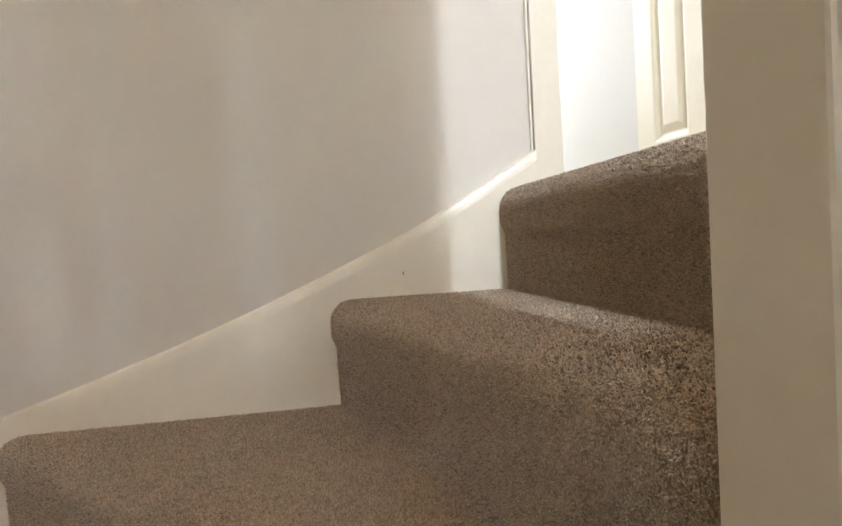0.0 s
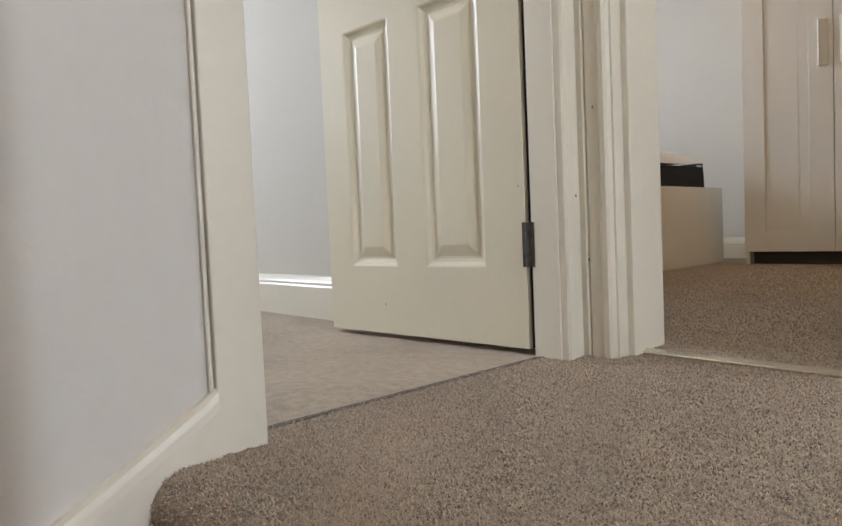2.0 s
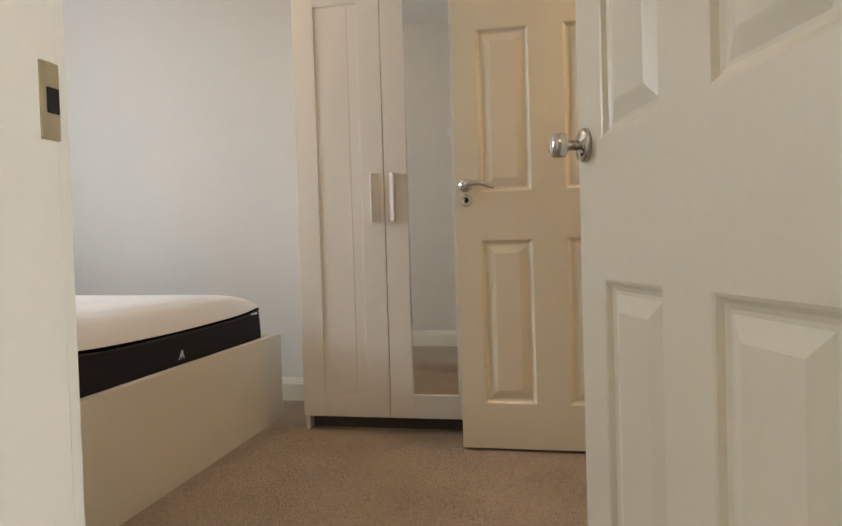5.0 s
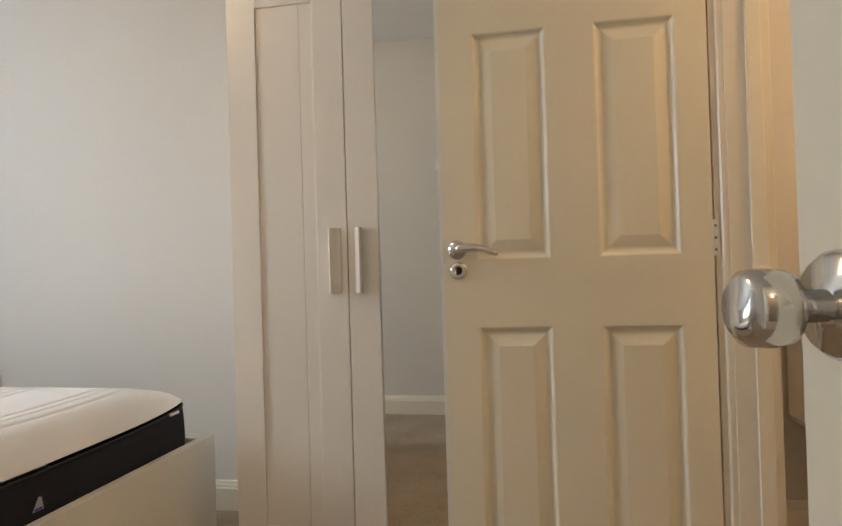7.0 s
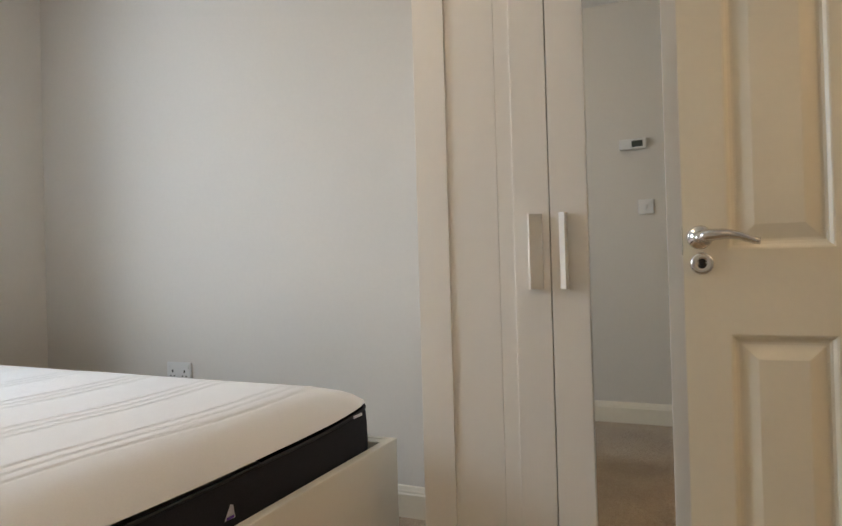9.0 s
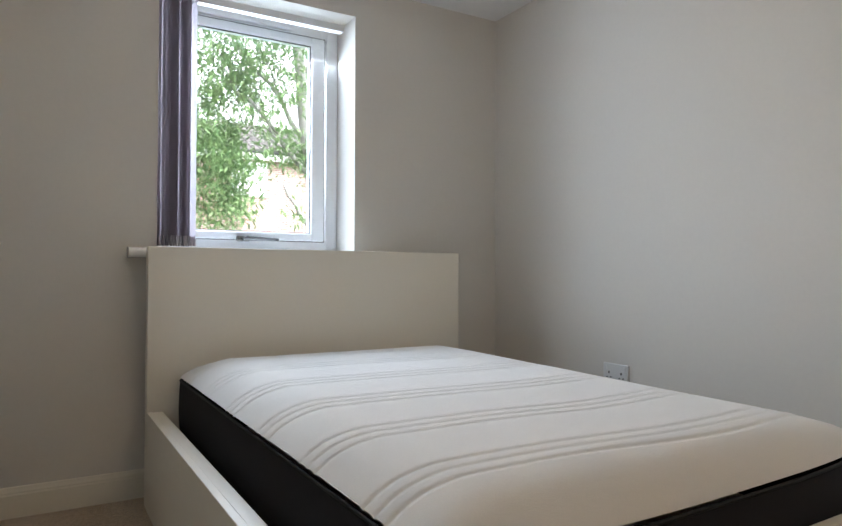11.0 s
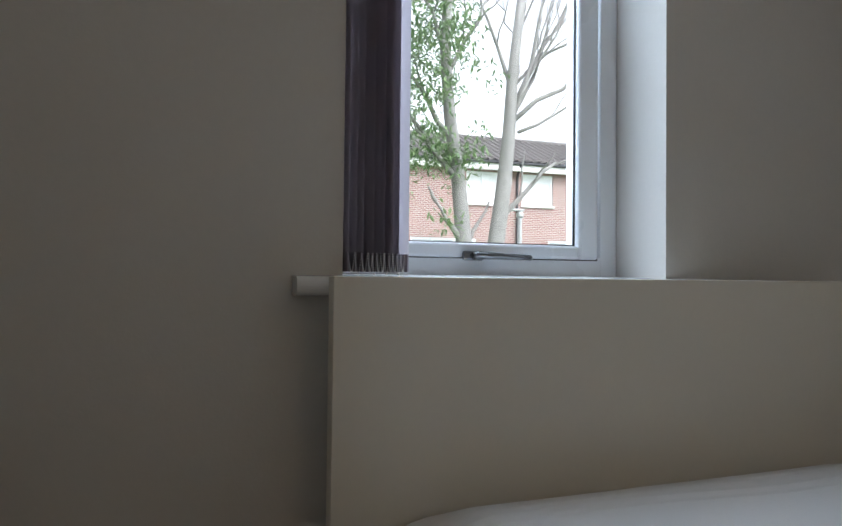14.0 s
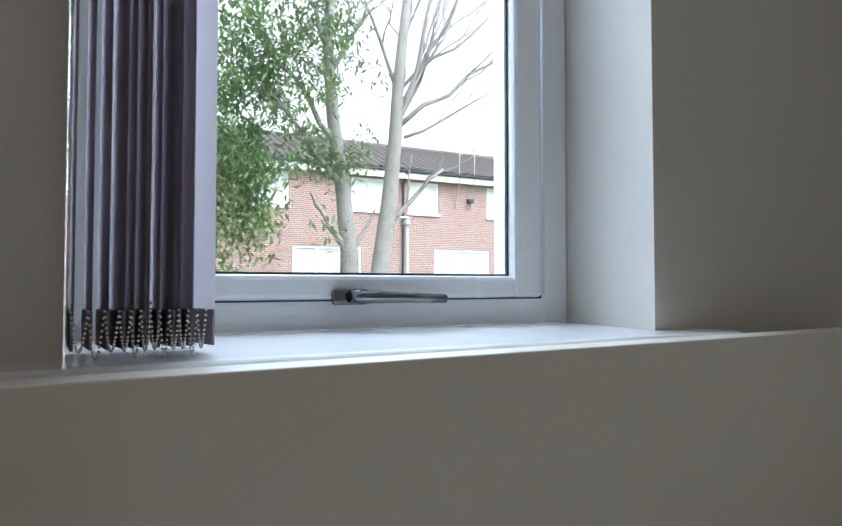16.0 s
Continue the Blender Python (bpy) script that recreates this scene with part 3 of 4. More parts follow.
def door_leaf(name, m, w, cols, rows, label, h=1.975, t=0.036, flat=0.046):
    """A moulded panel door: hinge edge at x = 0, free edge at x = w, thickness about y = 0."""
    d = thing(name, m, label, "door", kind="structure")
    bm = bmesh.new()
    xs = sorted({0.0, w, *[c for p in cols for c in p]})
    zs = sorted({0.006, h, *[c for p in rows for c in p]})
    for s in (1, -1):
        y = s * t / 2
        g = [[bm.verts.new((x, y, z)) for z in zs] for x in xs]
        for i in range(len(xs) - 1):
            for j in range(len(zs) - 1):
                cx, cz = (xs[i] + xs[i + 1]) / 2, (zs[j] + zs[j + 1]) / 2
                if not (any(a < cx < b for a, b in cols) and any(a < cz < b for a, b in rows)):
                    bm.faces.new((g[i][j], g[i + 1][j], g[i + 1][j + 1], g[i][j + 1]))
    for a, b in (((0, 0.006), (w, 0.006)), ((w, 0.006), (w, h)), ((w, h), (0, h)), ((0, h), (0, 0.006))):
        bm.faces.new([bm.verts.new(v) for v in ((a[0], t / 2, a[1]), (b[0], t / 2, b[1]), (b[0], -t / 2, b[1]), (a[0], -t / 2, a[1]))])
    bmesh.ops.remove_doubles(bm, verts=bm.verts, dist=1e-5)
    bmesh.ops.recalc_face_normals(bm, faces=bm.faces)
    part("leaf", bm, DOORP, d)
    for a, b in cols:
        for lo, hi in rows:
            bm = bmesh.new()
            for s in (1, -1):
                panel_ring(bm, a, b, lo, hi, s * t / 2, s, min(flat, (b - a) * 0.27))
            part("panel", bm, DOORP, d)
    return d


def hinge(parent, z, y, x=0.0, tall=0.1, plate=True):
    bm = boxes((x - 0.002, x + 0.002, y - 0.016, y + 0.016, z - tall / 2, z + tall / 2))
    if plate:
        box(bm, x - 0.014, x + 0.011, y + 0.0232, y + 0.0250, z - tall / 2, z + tall / 2)
    for k in range(5):
        lathe(bm, [(0.0065, 0), (0.0065, tall / 5 - 0.002)], Matrix.Translation((x - 0.001, y + 0.022, z - tall / 2 + k * tall / 5 + 0.001)), 10)
    part("hinge", bm, STEEL, parent, "tarnished steel butt hinge")


def lever_handle(parent, x, z, y, s, way):
    """A lever on a round rose; s: the side of the leaf, way: the way the lever points."""
    m = Matrix.Translation((x, y, z)) @ Matrix.Rotation(-s * math.pi / 2, 4, "X")
    h = part("lever_handle", lathe(bmesh.new(), [(0.026, 0), (0.026, 0.004), (0.022, 0.008), (0.012, 0.010), (0.010, 0.03), (0.012, 0.042), (0.0, 0.046)], m), CHROME, parent, "polished chrome curved lever handle", True)
    bm = bmesh.new()
    pts = [(x, y + s * 0.04, z), (x + way * 0.02, y + s * 0.045, z + 0.003), (x + way * 0.05, y + s * 0.046, z + 0.004), (x + way * 0.075, y + s * 0.045, z - 0.001), (x + way * 0.10, y + s * 0.043, z - 0.011), (x + way * 0.112, y + s * 0.042, z - 0.013)]
    part("lever", tube(bm, pts, [0.0125, 0.0125, 0.0105, 0.0085, 0.0075, 0.007], 10), CHROME, h, smooth=True)


def escutcheon(parent, x, z, y, s):
    m = Matrix.Translation((x, y, z)) @ Matrix.Rotation(-s * math.pi / 2, 4, "X")
    e = part("escutcheon", lathe(bmesh.new(), [(0.024, 0), (0.024, 0.004), (0.020, 0.007), (0.011, 0.007), (0.010, 0.005), (0.0, 0.005)], m), CHROME, parent, "round chrome keyhole rose", True)
    part("keyhole", boxes((x - 0.004, x + 0.004, y + s * 0.005, y + s * 0.0075, z - 0.009, z + 0.008)), BLACK, e)


def knob(parent, x, z, y, s):
    m = Matrix.Translation((x, y, z)) @ Matrix.Rotation(-s * math.pi / 2, 4, "X")
    k = part("rose", lathe(bmesh.new(), [(0.027, 0), (0.027, 0.005), (0.024, 0.009), (0.012, 0.010), (0.010, 0.012), (0.0, 0.012)], m), CHROME, parent, "round satin chrome rose", True)
    part("knob", lathe(bmesh.new(), [(0.008, 0.010), (0.008, 0.026), (0.011, 0.030), (0.0185, 0.034), (0.0195, 0.042), (0.0185, 0.052), (0.014, 0.056), (0.0, 0.057)], m), CHROME, k, "satin chrome thumb-turn knob", True)


# room off the landing: opens away from the landing
west_leaf = door_leaf("door_1", pose(-0.130, -0.067, 0.006, 0, 0, 185.3), 0.556, [(0.090, 0.243), (0.328, 0.475)], [(0.153, 0.680), (0.90, 1.44), (1.54, 1.82)], "cream six-panel door standing wide open on steel hinges", flat=0.040)
hinge(west_leaf, 0.194, -0.004, -0.006, 0.08)
hinge(west_leaf, 1.75, -0.004, -0.006)
# Solid black strip painted in as the shade of the hinge-side gap.
part("edge_gap_shade", boxes((-0.016, -0.0005, -0.018, 0.006, 0.006, 1.97)), BLACK, west_leaf)
# bedroom door, swung into the bedroom
bed_leaf = door_leaf("door_2", pose(0.629, 0.159, 0.006, 0, 0, 106.9), 0.650, [(0.083, 0.264), (0.370, 0.553)], [(0.145, 0.718), (0.925, 1.50), (1.60, 1.85)], "cream six-panel bedroom door half open with a chrome thumb-turn", flat=0.042)
knob(bed_leaf, 0.618, 0.925, 0.018, 1)
knob(bed_leaf, 0.618, 0.925, -0.018, -1)
for hz in (0.14, 1.0, 1.75):
    hinge(bed_leaf, hz, -0.004, -0.006, 0.08, False)
# bathroom door, swung into the bedroom in front of the wardrobe
bath_leaf = door_leaf("door_3", pose(0.706, 2.116, 0.006, 0, 0, 180), 0.680, [(0.075, 0.276), (0.398, 0.593)], [(0.174, 0.794), (0.972, 1.58), (1.68, 1.88)], "cream six-panel bathroom door wide open with a chrome lever", flat=0.048)
lever_handle(bath_leaf, 0.646, 1.001, 0.018, 1, -1)
lever_handle(bath_leaf, 0.646, 1.001, -0.018, -1, -1)
escutcheon(bath_leaf, 0.643, 0.945, 0.018, 1)
for hz in (0.22, 1.01, 1.75):
    plate = part("hinge", boxes((-0.013, 0.003, 0.0150, 0.0190, hz - 0.045, hz + 0.045)), PLASTIC, bath_leaf, "painted butt hinge with dark screws")
    for dz in (-0.03, 0.0, 0.03):
        part("screw", lathe(bmesh.new(), [(0.0035, 0), (0.0035, 0.001)], Matrix.Translation((-0.005, 0.0190, hz + dz)) @ Matrix.Rotation(-math.pi / 2, 4, "X"), 8), SPECK, plate)
part("latch_plate", boxes((0.6795, 0.682, -0.012, 0.012, 0.965, 1.03)), CHROME, bath_leaf, "chrome latch plate on the door edge")

# ---- wardrobe ----


def wardrobe():
    x0, x1, y0, y1, h = -0.697, 0.473, 2.291, 2.797, 1.93
    w = thing("wardrobe", pose(x0, y0, 0), "tall white three-door wardrobe with a mirrored middle door", "wardrobe")
    W, D = x1 - x0, y1 - y0
    part("carcass", boxes((0.001, 0.018, 0.02, D, 0, h - 0.02), (W - 0.018, W - 0.001, 0.02, D, 0, h - 0.02), (0, W, 0.0, D, h - 0.02, h), (0.018, W - 0.018, 0.02, D, 0.062, 0.08), (0.018, W - 0.018, D - 0.01, D, 0.08, h - 0.02), bevel=0.001), FURN, w)
    part("plinth", boxes((0.018, W - 0.018, 0.07, 0.085, 0, 0.06)), DARKGAP, w, "dark recessed plinth")
    dw = W / 3
    for k in range(3):
        a, b, z0, z1 = k * dw + 0.0015, (k + 1) * dw - 0.0015, 0.064, h - 0.022
        st = 0.098
        bm = boxes((a, a + st, 0, 0.018, z0, z1), (b - st, b, 0, 0.018, z0, z1), (a + st, b - st, 0, 0.018, z0, z0 + 0.098), (a + st, b - st, 0, 0.018, z1 - 0.098, z1))
        bmesh.ops.bevel(bm, geom=[e for e in bm.edges], offset=0.0012, segments=1, affect="EDGES")
        d = part("door", bm, FURN, w)
        if k == 1:
            glass = boxes((a + st, b - st, 0.007, 0.012, z0 + 0.098, z1 - 0.098))
            bmesh.ops.rotate(glass, verts=glass.verts, cent=(0, 0.0095, (z0 + z1) / 2), matrix=Matrix.Rotation(radians(0.3), 3, "X"))
            part("mirror", glass, MIRROR, d, "tall silvered mirror panel")
        else:
            part("panel", boxes((a + st, b - st - 0.046, 0.007, 0.013, z0 + 0.098, z1 - 0.098), (b - st - 0.0454, b - st, 0.0075, 0.0135, z0 + 0.098, z1 - 0.098)), FURN, d)
        hx = (dw - 0.055) if k == 0 else (dw + 0.025 if k == 1 else 2 * dw + 0.030)
        bm = bmesh.new()
        if k == 0:
            prof = [(0, 0), (0.034, 0), (0.034, -0.005), (0.005, -0.026), (0, -0.022)]
        else:
            prof = [(0, 0), (0, -0.005), (0.018, -0.024), (0.022, -0.022), (0.022, 0)]
        extrude_profile(bm, prof, lambda u, v: Vector((hx + u, v, 0.893)), lambda u, v: Vector((hx + u, v, 1.094)))
        part("handle", bm, FURN, d, "long white bar pull")
    return w


wardrobe()

# ---- bed ----
BED = pose(-2.961, 0.918, 0, 0, 0, 1.0)  # the frame stands slightly askew


def bed():
    L, W = 2.10, 1.545
    b = thing("bed_frame", BED, "white double bed frame with a plain high headboard", "bed")
    part("headboard", boxes((0, 0.05, 0, W, 0, 1.074), bevel=0.0025), BEDW, b)
    part("footboard", boxes((L - 0.03, L, 0, W, 0, 0.395), bevel=0.002), BEDW, b)
    part("side_rail", boxes((0.05, L - 0.03, 0, 0.022, 0.0, 0.395), (0.05, L - 0.03, 0.022, 0.062, 0.35, 0.393), bevel=0.002), BEDW, b)
    part("side_rail", boxes((0.05, L - 0.03, W - 0.022, W, 0.0, 0.395), (0.05, L - 0.03, W - 0.062, W - 0.022, 0.35, 0.393), bevel=0.002), BEDW, b)
    part("slat_base", boxes((0.05, L - 0.03, 0.062, W - 0.062, 0.24, 0.30)), BEDW, b)


bed()


def mattress():
    x0, x1, y0, y1, z0, z1 = 0.075, 2.055, 0.115, 1.455, 0.30, 0.600
    m = thing("mattress", BED @ pose((x0 + x1) / 2, (y0 + y1) / 2, z0), "quilted white mattress with a charcoal border", "mattress")
    hx, hy, H = (x1 - x0) / 2, (y1 - y0) / 2, z1 - z0
    sag = lambda x, y: 0.030 * max(0.0, x / hx) ** 8 * (1 - min(1.0, abs(y) / hy) ** 4)
    grooves = []
    for c in (-0.80, -0.48, -0.16, 0.16, 0.48, 0.80):
        grooves += [c - 0.045, c, c + 0.045]
    bm = bmesh.new()
    nx, ny = 440, 40
    xs = [-hx + 2 * hx * i / nx for i in range(nx + 1)]
    ys = [-hy + 2 * hy * j / ny for j in range(ny + 1)]
    g = []
    for x in xs:
        col = []
        for y in ys:
            ex, ey = min(hx - abs(x), 0.16) / 0.16, min(hy - abs(y), 0.16) / 0.16
            z = H - 0.042 * (1 - min(ex, ey)) ** 3 - 0.018 * (1 - ex * ey)
            wob = 0.02 * math.sin(y * 3.1 + 0.6) + 0.008 * math.sin(y * 7.7)
            for q in grooves:
                dd = abs(x - q - wob)
                if dd < 0.011:
                    z -= 0.0048 * (1 - dd / 0.011) ** 1.2
            z += 0.018 * (0.5 - 0.5 * math.tanh((x - 0.1) * 3)) * ex * ey - sag(x, y) * (1 - ex) ** 2
            z += 0.004 * noise.noise(Vector((x * 2.2, y * 2.2, 3.3)))
            dx, dy = abs(x) - (hx - 0.06), abs(y) - (hy - 0.06)
            px, py = x, y
            if dx > 0 and dy > 0:
                k = max(dx, dy) / math.hypot(dx, dy)
                px, py = math.copysign(hx - 0.06 + dx * k, x), math.copysign(hy - 0.06 + dy * k, y)
            col.append(bm.verts.new((px, py, z)))
        g.append(col)
    for i in range(nx):
        for j in range(ny):
            bm.faces.new((g[i][j], g[i + 1][j], g[i + 1][j + 1], g[i][j + 1]))
    part("quilted_top", bm, MATTW, m, "white quilted knit top with stitched lines", True)
    # border follows the rounded outline
    def outline(r, n=8):
        pts = []
        for cx, cy, a0 in ((hx - r, hy - r, 0), (-hx + r, hy - r, 90), (-hx + r, -hy + r, 180), (hx - r, -hy + r, 270)):
            for k in range(n + 1):
                a = radians(a0 + 90 * k / n)
                pts.append((cx + r * math.cos(a), cy + r * math.sin(a)))
        return pts
    ring = outline(0.06)
    dense = []
    for (ax, ay), (bx, by) in zip(ring, ring[1:] + ring[:1]):
        n = max(1, int(math.hypot(bx - ax, by - ay) / 0.04))
        dense += [(ax + (bx - ax) * i / n, ay + (by - ay) * i / n) for i in range(n)]
    bm = bmesh.new()
    rings = []
    for z, off in ((0, -0.02), (0.02, 0.0), (0.06, 0.006), (0.11, 0.008), (0.17, 0.006), (0.21, 0.003), (0.228, -0.004)):
        ring = []
        for px, py in dense:
            k = 1 + off / math.hypot(px, py)
            rise = -sag(px, py) * (z / 0.232) ** 2
            ring.append(bm.verts.new((px * k, py * k, z + rise)))
        rings.append(ring)
    n = len(rings[0])
    for u, v in zip(rings, rings[1:]):
        for k in range(n):
            bm.faces.new((u[k], u[(k + 1) % n], v[(k + 1) % n], v[k]))
    part("border", bm, MATTD, m, "charcoal fabric border", True)
    pts = [(px, py, 0.226 - sag(px, py)) for px, py in dense]
    part("piping", tube(bmesh.new(), pts + pts[:1], 0.0045, 6, False), PIPING, m, smooth=True)
    part("corner_label", boxes((hx + 0.003, hx + 0.008, hy - 0.125, hy - 0.075, 0.204, 0.212)), LABELW, m, "small white woven label")
    bm = bmesh.new()
    vs = [bm.verts.new(v) for v in ((hx + 0.011, -0.042, 0.112), (hx + 0.014, -0.010, 0.112), (hx + 0.011, -0.012, 0.140), (hx + 0.011, -0.022, 0.144))]
    bm.faces.new(vs)
    bmesh.ops.solidify(bm, geom=bm.faces[:], thickness=0.0015)
    tag = part("care_tag", bm, LABELW, m, "white fabric tag with purple print")
    part("print", boxes((hx + 0.0135, hx + 0.0155, -0.038, -0.015, 0.114, 0.119)), LABELP, tag)


mattress()

# ---- window ----


def ring_frame(bm, x0, x1, y0, y1, z0, z1, w, bevel=0.004, tall=0):
    tall = tall or w
    box(bm, x0, x1, y0, y0 + w, z0, z1, bevel), box(bm, x0, x1, y1 - w, y1, z0, z1, bevel)
    box(bm, x0 + 0.001, x1 - 0.001, y0 + w - 0.004, y1 - w + 0.004, z0, z0 + tall, bevel), box(bm, x0 + 0.001, x1 - 0.001, y0 + w - 0.004, y1 - w + 0.004, z1 - tall, z1, bevel)
    return bm


def window():
    w = thing("window_1", pose(0, 0, 0), "white plastic casement window with a chrome handle", "window", kind="structure")
    FX = -3.318
    part("window_frame", ring_frame(bmesh.new(), FX - 0.078, FX, WY0 + 0.002, WY1 - 0.002, 1.079, WZ1 - 0.002, 0.062), PVC, w)
    sy0, sy1, sz0, sz1 = WY0 + 0.064, 1.842, 1.133, 2.225
    s = part("sash", ring_frame(bmesh.new(), FX - 0.065, FX + 0.012, sy0, sy1, sz0, sz1, 0.074, 0.009, 0.043), PVC, w)
    y0, y1, z0, z1 = sy0 + 0.073, sy1 - 0.073, sz0 + 0.042, sz1 - 0.042
    part("gasket", ring_frame(bmesh.new(), FX - 0.016, FX - 0.009, y0 - 0.003, y1 + 0.003, z0 - 0.003, z1 + 0.003, 0.008, 0), RUBBER, s)
    p = part("pane", boxes((FX - 0.035, FX - 0.015, y0, y1, z0, z1)), GLASS, s)
    p.visible_shadow = False
    # Black ring laid on the frame as the shade line around the sash.
    part("shadow_gap", ring_frame(bmesh.new(), FX + 0.0005, FX + 0.0015, sy0 - 0.003, sy1 + 0.003, sz0 - 0.003, sz1 + 0.003, 0.004, 0), RUBBER, w)
    h = part("handle", boxes((FX + 0.012, FX + 0.030, 1.372, 1.440, 1.124, 1.152), bevel=0.007), GUN, s, "dark chrome espagnolette handle")
    part("lever", tube(bmesh.new(), [(FX + 0.028, 1.405, 1.138), (FX + 0.050, 1.412, 1.138), (FX + 0.058, 1.44, 1.138), (FX + 0.060, 1.50, 1.136), (FX + 0.060, 1.575, 1.134)], [0.012, 0.012, 0.011, 0.009, 0.008], 10), GUN, h, smooth=True)
    part("trickle_vent", boxes((FX, FX + 0.018, 1.15, 1.66, 2.238, 2.258), bevel=0.004), PVC, w, "white trickle vent cover")
    bm = bmesh.new()
    a, b = -3.318, -3.0
    nose = [(b - 0.0225 + 0.0225 * math.cos(radians(a2)), 1.0515 + 0.0225 * math.sin(radians(a2))) for a2 in range(90, -91, -15)]
    extrude_profile(bm, [(a, 1.080)] + nose + [(a, 1.029)], lambda u, v: Vector((u, WY0 + 0.0015, v)), lambda u, v: Vector((u, WY1 - 0.0015, v)))
    for lo, hi in ((0.855, WY0 + 0.0015), (WY1 - 0.0015, 2.06)):
        extrude_profile(bm, [(BW + 0.0005, 1.0755)] + nose + [(BW + 0.0005, 1.029)], lambda u, v: Vector((u, lo, v)), lambda u, v: Vector((u, hi, v)))
    part("window_sill", bm, SILLP, w, "gloss white window board with rounded nosing")


window()


def blind():
    b = thing("vertical_blind", pose(-3.112, 0.978, 1.074), "mauve vertical blind drawn into a stack with bead chains", "blind")
    part("headrail", boxes((-0.022, 0.022, 0.0, 0.88, 1.125, 1.16), bevel=0.003), PVC, b)
    rnd = random.Random(5)
    hang = [0.004, 0.021, 0.037, 0.052] + [0.064 + 0.0102 * k for k in range(9)]  # bunched towards the glass
    for k, y in enumerate(hang):
        ang = radians(rnd.uniform(-9, 9) + (14 if k == 12 else 0))
        bm = bmesh.new()
        n, half = 6, 0.0445
        cols = []
        for i in range(n + 1):
            u = -half + 2 * half * i / n
            bow = 0.0035 * math.cos(u / half * 1.4)
            cols.append([bm.verts.new((u * math.cos(ang), y + u * math.sin(ang) + bow, z)) for z in (0.012, 0.6, 1.125)])
        for u, v in zip(cols, cols[1:]):
            bm.faces.new((u[0], v[0], v[1], u[1])), bm.faces.new((u[1], v[1], v[2], u[2]))
        s = part("slat", bm, FABRIC, b, smooth=True)
        bm = boxes((-half * 0.95, half * 0.95, y - 0.0015, y + 0.0015, 0.012, 0.055))
        bmesh.ops.rotate(bm, verts=bm.verts, cent=(0, y, 0), matrix=Matrix.Rotation(ang, 3, "Z"))
        part("weight_pocket", bm, FABRIC, s)
    for side in (0.047, -0.047):
        bm = bmesh.new()
        for k in range(12):
            y, gap = hang[k], hang[k + 1] - hang[k]
            for i in range(23):
                f = i / 22
                drop = 0.044 + 0.008 * (k % 3 == 1) if side > 0 else 0.02
                z = 0.055 - drop * math.sin(math.pi * f)
                bmesh.ops.create_icosphere(bm, subdivisions=1, radius=0.0018, matrix=Matrix.Translation((side, y + gap * f, z)))
        part("bead_chain", bm, BEAD, b, "ivory bead chain linking the slats", True)


blind()

# ---- fittings ----


def socket():
    s = thing("wall_socket", pose(-2.167, BN, 0.512), "white double wall socket above the bed's edge", "socket")
    part("plate", boxes((-0.073, 0.073, -0.011, 0, -0.043, 0.043), bevel=0.004), PLASTIC, s)
    for cx in (-0.036, 0.036):
        part("rocker", boxes((cx - 0.006 + (0.02 if cx > 0 else -0.02), cx + 0.006 + (0.02 if cx > 0 else -0.02), -0.0145, -0.0105, 0.012, 0.032), bevel=0.001), PLASTIC, s)
        part("pin_hole", boxes((cx - 0.003, cx + 0.003, -0.0136, -0.0108, -0.004, 0.007), (cx - 0.014, cx - 0.007, -0.0136, -0.0108, -0.022, -0.018), (cx + 0.007, cx + 0.014, -0.0136, -0.0108, -0.022, -0.018)), BLACK, s)


def thermostat():
    s = thing("thermostat", pose(-0.308, NY1, 1.615), "white wall thermostat with a small grey screen", "thermostat")
    part("body", boxes((-0.075, 0.075, 0, 0.024, -0.030, 0.030), bevel=0.006), PLASTIC, s)
    part("screen", boxes((-0.005, 0.055, 0.0235, 0.0255, -0.018, 0.018)), GREYPL, s, "dark grey display")


def light_switch():
    s = thing("light_switch", pose(-0.247, NY1, 1.252), "white single light switch by the bedroom door", "light switch")
    part("plate", boxes((-0.043, 0.043, 0, 0.010, -0.043, 0.043), bevel=0.004), PLASTIC, s)
    part("rocker", boxes((-0.008, 0.008, 0.0095, 0.014, -0.014, 0.014), bevel=0.002), PLASTIC, s)


def radiator():
    r = thing("radiator", pose(-2.335, NY1, 0), "white panel radiator on the bedroom wall", "radiator")
    bm = bmesh.new()
    n, L = 60, 0.9
    prof = []
    for i in range(n + 1):
        x = L * i / n
        prof.append((x, 0.072 + (0.006 if i % 4 in (1, 2) else 0)))
    loop = prof + [(L, 0.058), (0, 0.058)]
    extrude_profile(bm, loop, lambda u, v: Vector((u, v, 0.13)), lambda u, v: Vector((u, v, 0.78)))
    part("panel", bm, PLASTIC, r)
    part("grille", boxes((0.004, L - 0.004, 0.012, 0.070, 0.77, 0.795), bevel=0.003), PLASTIC, r)
    part("side_cover", boxes((0, 0.004, 0.012, 0.072, 0.14, 0.78)), PLASTIC, r)
    for bx in (0.1, 0.75):
        part("bracket", boxes((bx, bx + 0.03, 0, 0.06, 0.2, 0.6)), PLASTIC, r)
    part("pipe", tube(bmesh.new(), [(0.02, 0.045, 0.0), (0.02, 0.045, 0.16)], 0.0075, 8), CHROME, r)


